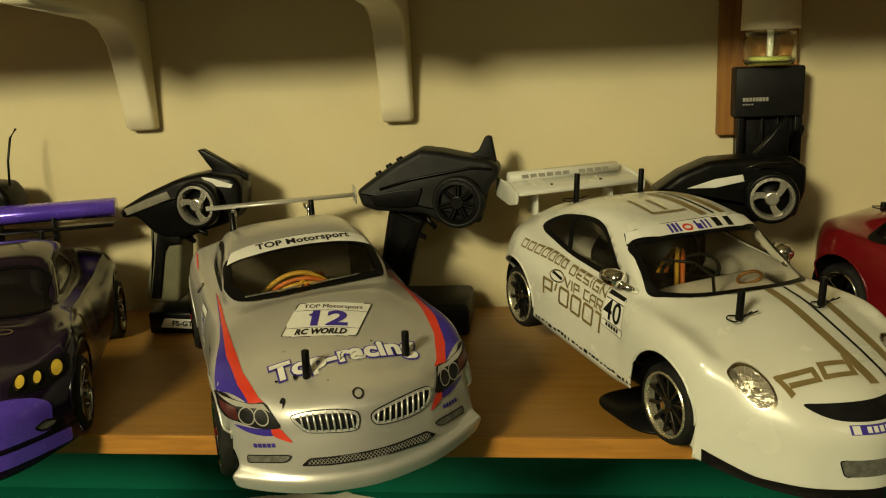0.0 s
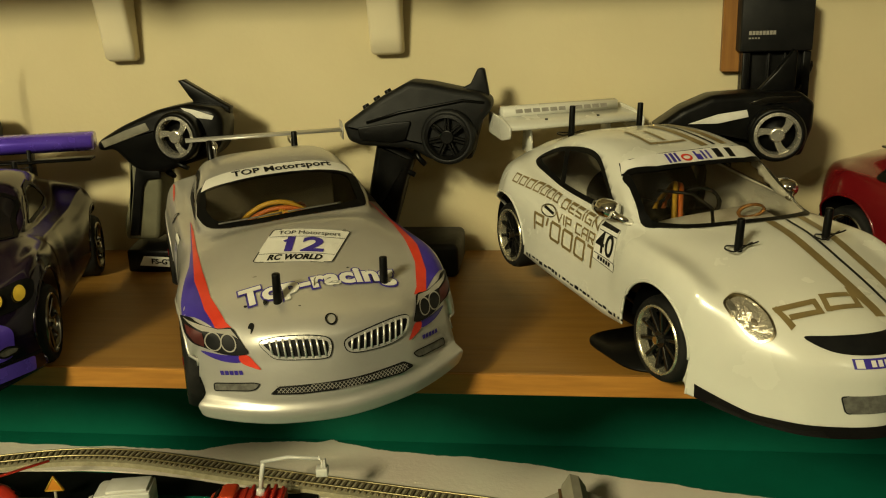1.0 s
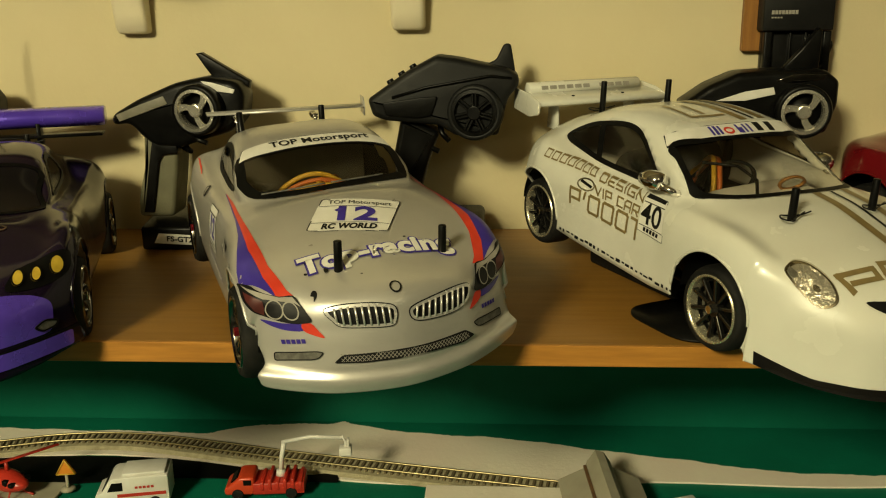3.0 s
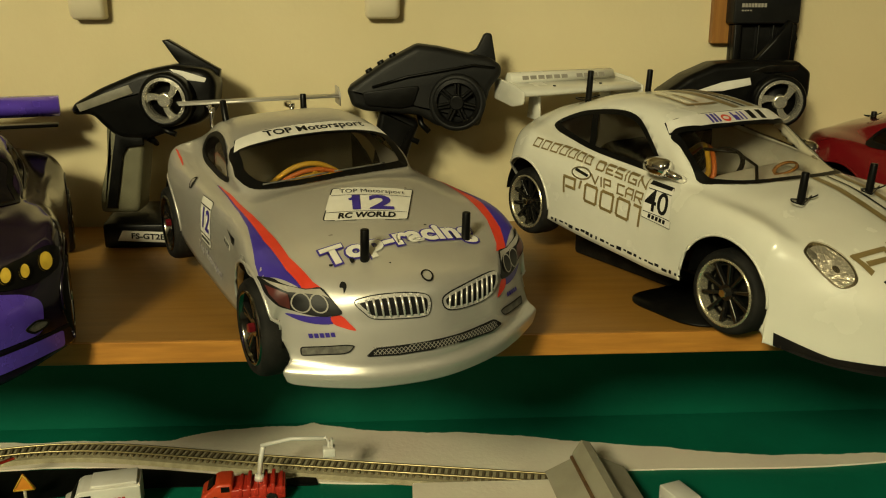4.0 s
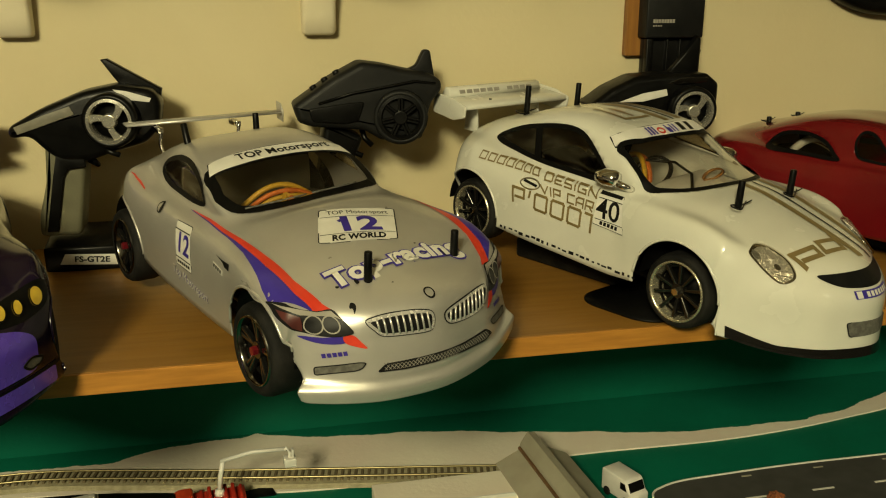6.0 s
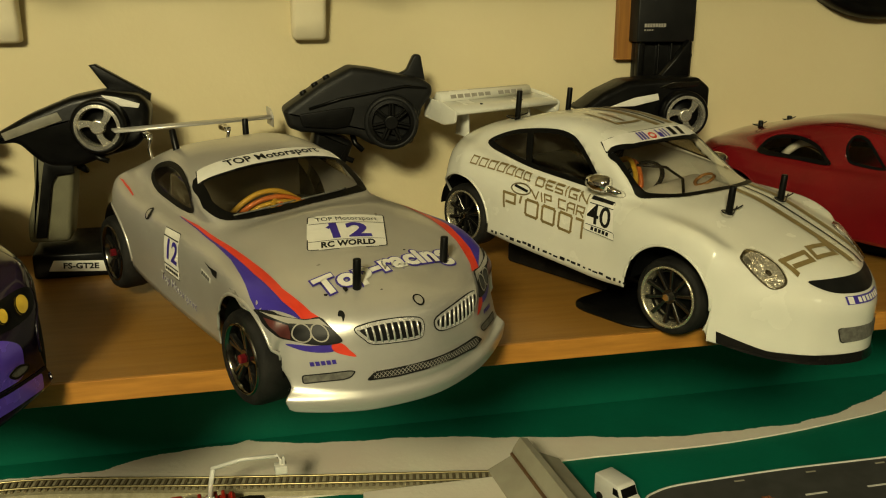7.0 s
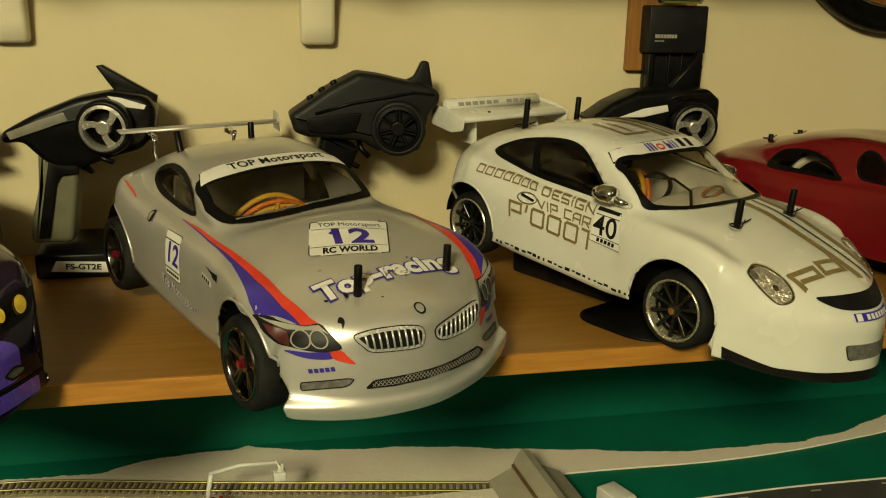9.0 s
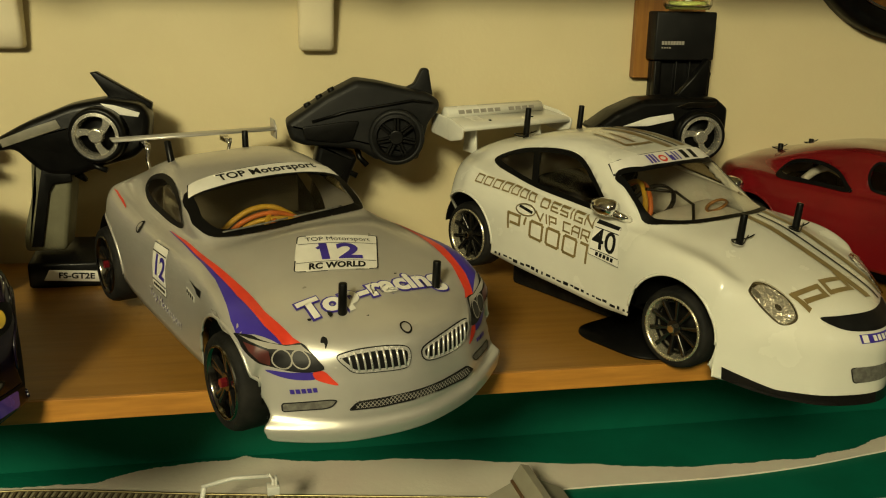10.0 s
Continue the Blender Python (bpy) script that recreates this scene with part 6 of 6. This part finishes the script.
# toy road at the right
edge = open_line([(0.474, 0.690), (0.481, 0.728), (0.500, 0.741), (0.525, 0.7475), (0.567, 0.750), (0.669, 0.753), (0.800, 0.751), (1.10, 0.748)], 6)
ground_sheet("toy_road", [tuple(p) for p in edge] + [(1.10, 0.56), (0.50, 0.56), (0.474, 0.60)], TABLE + 0.0003, TABLE + 0.0018, M_ROAD, "dark grey toy road with white lines", "road")
kerb = thing("kerb_line", "thin white raised edge line of the toy road", "kerb")
part("line", tube_bm([(p.x, p.y, TABLE + 0.0022) for p in edge], 0.0013, 6), M_D_WHITE, kerb)
for k, x in enumerate((0.588, 0.668, 0.745, 0.825)):
    d = tagged(part("lane_dash", box_bm((x - 0.013, 0.6985, TABLE + 0.0020), (x + 0.013, 0.7010, TABLE + 0.0026)), M_D_WHITE, smooth=False), "short white painted lane dash on the toy road", "road marking", "lane dashes")
for x in (0.600, 0.690, 0.780):
    tagged(part("road_joint", box_bm((x - 0.006, 0.7405, TABLE + 0.0020), (x + 0.006, 0.7425, TABLE + 0.0026)), M_STONEGREY, smooth=False), "small pale mark beside the road edge", "road marking", "edge marks")

# station building with a grey gabled roof
st = thing("toy_station", "toy station building with a plain grey gabled roof", "toy building", pose(0.368, 0.700, TABLE, 0, 0, 4))
part("wall", box_bm((-0.034, -0.110, 0.0003), (0.034, 0.072, 0.026), 0.001, 1), M_CREAM, st, smooth=False)
part("roof", merge(moved(prism_bm([(-0.040, 0.026), (-0.012, 0.0400), (-0.012, 0.0430), (-0.042, 0.0285)], 0.205, 0.0006, 1), Matrix.Translation((0, -0.016, 0))), moved(prism_bm([(0.012, 0.0400), (0.040, 0.026), (0.042, 0.0285), (0.012, 0.0430)], 0.205, 0.0006, 1), Matrix.Translation((0, -0.016, 0)))), M_STONEGREY, st, "plain grey plastic roof", smooth=False)
part("ridge", moved(prism_bm([(-0.0135, 0.0390), (0.0135, 0.0390), (0.0130, 0.0450), (0.0055, 0.0565), (-0.0035, 0.0590), (-0.0115, 0.0460)], 0.212, 0.0008, 2), Matrix.Translation((0, -0.014, 0))), M_STONEGREY, st, "raised grey ridge cap", smooth=False)
part("trim", box_bm((-0.0155, -0.118, 0.0405), (-0.0125, 0.088, 0.0440), 0.0004, 1), M_BROWNLINE, st, "brown painted line beside the ridge", smooth=False)
part("gable", moved(prism_bm([(-0.036, 0.026), (0.036, 0.026), (0.010, 0.0415), (-0.010, 0.0415)], 0.003, 0.0, 1), Matrix.Translation((0, 0.071, 0))), M_STONEGREY, st, smooth=False)
pf = thing("toy_platform", "long pale cream toy station platform", "platform", pose(0.262, 0.757, TABLE))
part("slab", box_bm((-0.078, -0.022, 0.0003), (0.072, 0.026, 0.020), 0.0015, 2), M_CREAM, pf, smooth=False)
part("edge", box_bm((-0.078, -0.0225, 0.0170), (0.072, -0.0195, 0.0206), 0.0004, 1), M_WHITETOY, pf, smooth=False)


def toy_wheels(car, xs, ys, r, w):
    for x in xs:
        for y in ys:
            part("wheel", cyl_bm(r, r, w, 16, Matrix.Translation((x, y, r + 0.0003)) @ Matrix.Rotation(math.pi / 2, 4, "X"), 0.0006), M_RUBBER, car)


def toy_van(x, y, turn, length, width, height, label, markings):
    v = thing("toy_van", label, "toy van", pose(x, y, TABLE + 0.0036, 0, 0, turn), "toy vehicles on the layout")
    h0 = height * 0.14
    prof = [(-length / 2, h0), (length / 2, h0), (length / 2, height * 0.50), (length * 0.40, height * 0.58), (length * 0.30, height * 0.92), (length * 0.24, height), (-length / 2, height)]
    part("body", prism_bm(corners(prof, 0.002, 3), width, 0.0012, 2), M_WHITETOY, v, "white plastic body")
    part("windscreen", moved(prism_bm([(length * 0.392, height * 0.60), (length * 0.402, height * 0.60), (length * 0.312, height * 0.90), (length * 0.302, height * 0.90)], width * 0.84, 0.0, 1), Matrix.Translation((0.0006, 0, 0))), M_SEAL, v, "black windscreen", smooth=False)
    for s in (-1, 1):
        part("side_window", moved(prism_bm([(length * 0.12, height * 0.60), (length * 0.33, height * 0.60), (length * 0.26, height * 0.86), (length * 0.12, height * 0.86)], 0.0008, 0.0, 1), Matrix.Translation((0, s * width * 0.5, 0))), M_SEAL, v, smooth=False)
        if markings:
            part("red_band", box_bm((-length * 0.46, s * width * 0.5 - 0.0004, height * 0.40), (length * 0.20, s * width * 0.5 + 0.0004, height * 0.50)), M_REDTOY, v, "red side band", smooth=False)
            part("red_marks", merge(*[box_bm((-length * 0.30 + k * 0.004, s * width * 0.5 - 0.0004, height * 0.64), (-length * 0.30 + k * 0.004 + 0.0028, s * width * 0.5 + 0.0004, height * 0.71)) for k in range(5)]), M_REDTOY, v, smooth=False)
    if markings:
        part("roof_box", box_bm((-length * 0.46, -width * 0.42, height), (length * 0.12, width * 0.42, height * 1.09), 0.001), M_WHITETOY, v)
    toy_wheels(v, (-length * 0.30, length * 0.30), (-width * 0.46, width * 0.46), height * 0.17, 0.004)
    return v


toy_van(0.4475, 0.728, -70, 0.046, 0.024, 0.029, "small white toy van with black windows", False)
toy_van(-0.122, 0.768, 192, 0.074, 0.034, 0.036, "white toy ambulance with red side bands", True)

crane = thing("toy_crane_truck", "red toy truck with a white jointed lifting arm", "toy truck", pose(0.012, 0.790, TABLE + 0.0036, 0, 0, 186), "toy vehicles on the layout")
part("cab", prism_bm(corners([(0.010, 0.005), (0.042, 0.005), (0.042, 0.013), (0.034, 0.017), (0.026, 0.025), (0.010, 0.025)], 0.004), 0.030, 0.0026, 3), M_ORANGERED, crane, "orange-red rounded cab")
part("cab_window", moved(prism_bm([(0.026, 0.0165), (0.0345, 0.0172), (0.0285, 0.0230), (0.0255, 0.0230)], 0.0195, 0.0, 1), Matrix.Translation((0.0012, 0, 0.0003))), M_SEAL, crane, smooth=False)
for s in (-1, 1):
    part("side_window", box_bm((0.0130, s * 0.0150 - 0.0005, 0.0165), (0.0215, s * 0.0150 + 0.0005, 0.0225), 0.0004, 1), M_SEAL, crane, smooth=False)
bed = part("bed", box_bm((-0.042, -0.015, 0.005), (0.012, 0.015, 0.018), 0.0012), M_REDTOY, crane, "ribbed red truck bed")
for k in range(6):
    part("rib", box_bm((-0.040 + 0.008 * k, -0.016, 0.010), (-0.036 + 0.008 * k, 0.016, 0.0195 + 0.003 * (k in (1, 2, 4))), 0.0012), M_REDTOY, bed)
toy_wheels(crane, (-0.028, 0.028), (-0.0145, 0.0145), 0.0060, 0.004)
arm = part("arm", merge(cyl_bm(0.0055, 0.0045, 0.006, 16, Matrix.Translation((-0.016, -0.001, 0.022))), tube_bm([(-0.016, -0.001, 0.022), (-0.0180, -0.001, 0.040), (-0.0215, -0.001, 0.0575)], 0.0026, 8), tube_bm([(-0.0195, -0.001, 0.0570), (-0.050, 0.006, 0.0660), (-0.084, 0.014, 0.0680)], 0.0022, 8), tube_bm([(-0.083, 0.014, 0.0690), (-0.0885, 0.015, 0.0640), (-0.0875, 0.016, 0.0560)], 0.0024, 8)), M_WHITETOY, crane, "white jointed arm")
part("basket", merge(box_bm((-0.0935, 0.010, 0.0500), (-0.0810, 0.022, 0.0590), 0.001), box_bm((-0.0915, 0.013, 0.0590), (-0.0890, 0.019, 0.0680), 0.0006)), M_WHITETOY, arm, "white basket")

sign = thing("toy_road_sign", "orange triangular toy warning sign on a pale post", "road sign", pose(-0.2055, 0.786, TABLE + 0.0036, 0, 0, 8))
part("panel", prism_bm(corners([(-0.0115, 0.018), (0.0115, 0.018), (0.0, 0.037)], 0.002), 0.002, 0.0004, 1), M_ORANGETOY, sign, "orange triangle", smooth=False)
part("border", moved(merge(*[tube_bm([a, b], 0.0009, 6) for a, b in (((-0.010, 0, 0.0188), (0.010, 0, 0.0188)), ((0.010, 0, 0.0188), (0.0, 0, 0.0355)), ((0.0, 0, 0.0355), (-0.010, 0, 0.0188)))]), Matrix.Translation((0, -0.0012, 0))), M_WIRE_Y, sign)
part("post", merge(cyl_bm(0.0016, 0.0016, 0.018, 10, Matrix.Translation((0, 0, 0.009))), cyl_bm(0.0080, 0.0070, 0.0024, 20, Matrix.Translation((0, 0, 0.0012)))), M_STONEGREY, sign, "pale plastic post")

heli = thing("toy_helicopter", "orange-red toy helicopter on a grey landing pad", "toy helicopter", pose(-0.262, 0.772, TABLE + 0.0036, 0, 0, -25), "toy vehicles on the layout")
hb = bmesh.new()
bmesh.ops.create_uvsphere(hb, u_segments=24, v_segments=14, radius=1)
for v in hb.verts:
    x = v.co.x
    v.co = Vector((x * 0.028, v.co.y * 0.013, 0.018 + v.co.z * 0.012 * (1.0 - 0.25 * max(0.0, x))))
part("fuselage", hb, M_REDTOY, heli, "orange-red rounded fuselage")
part("cockpit_glass", moved(merge(*[box_bm((0.006 + 0.009 * k, -0.0125, 0.019), (0.013 + 0.008 * k, 0.0125, 0.0255 - 0.002 * k), 0.0015) for k in range(2)]), Matrix.Translation((0, 0, 0))), M_SEAL, heli, "black window openings")
part("tail_boom", tube_bm([(-0.020, 0, 0.020), (-0.045, 0, 0.024), (-0.066, 0, 0.028)], 0.0035, 8), M_REDTOY, heli)
part("rotor_mast", cyl_bm(0.002, 0.002, 0.012, 10, Matrix.Translation((0, 0, 0.034))), M_REDTOY, heli)
part("rotor_blade", moved(box_bm((-0.055, -0.0025, 0.0), (0.055, 0.0025, 0.0014), 0.0004, 1), Matrix.Translation((0, 0, 0.040)) @ Matrix.Rotation(radians(70), 4, "Z")), M_REDTOY, heli)
part("skid", merge(*[tube_bm([(-0.022, s, 0.0016), (0.022, s, 0.0016)], 0.0012, 6) for s in (-0.011, 0.011)], *[tube_bm([(x, s, 0.0016), (x, s * 0.6, 0.010)], 0.001, 6) for s in (-0.011, 0.011) for x in (-0.010, 0.010)]), M_REDTOY, heli)
pad = tagged(part("landing_pad", box_bm((-0.300, 0.735, TABLE + 0.0003), (-0.212, 0.800, TABLE + 0.0038), 0.0006, 1), M_STONEGREY, smooth=False), "small grey plastic helicopter landing pad", "landing pad")

bush = bmesh.new()
rng = random.Random(9)
for k in range(60):
    a, d, h = rng.uniform(0, 6.283), rng.uniform(0, 0.011), rng.uniform(0.001, 0.011)
    q = bmesh.ops.create_icosphere(bush, subdivisions=1, radius=rng.uniform(0.0014, 0.0030), matrix=Matrix.Translation((a and d * math.cos(a), d * math.sin(a), h * (1 - d / 0.016))))
tagged(part("toy_bush", bush, mat("orange_foliage", (0.30, 0.09, 0.025), 0.85, alt=(0.16, 0.05, 0.02), scale=200), smooth=False, pose_m=pose(0.605, 0.690, TABLE + 0.0018)), "small rust-orange clump of toy foliage", "toy bush")

tb = thing("toy_bench", "small cream plastic toy bench beside the platform", "toy bench", pose(0.205, 0.764, TABLE, 0, 0, 14))
part("seat", box_bm((-0.014, -0.012, 0.004), (0.013, 0.006, 0.008), 0.001), M_CREAM, tb)
part("foot", box_bm((-0.012, -0.010, 0.0003), (0.011, 0.004, 0.004), 0.0005, 1), M_CREAM, tb)
part("backrest", box_bm((0.006, 0.006, 0.004), (0.014, 0.009, 0.013), 0.0008), M_D_GREY, tb, "dark grey back post")
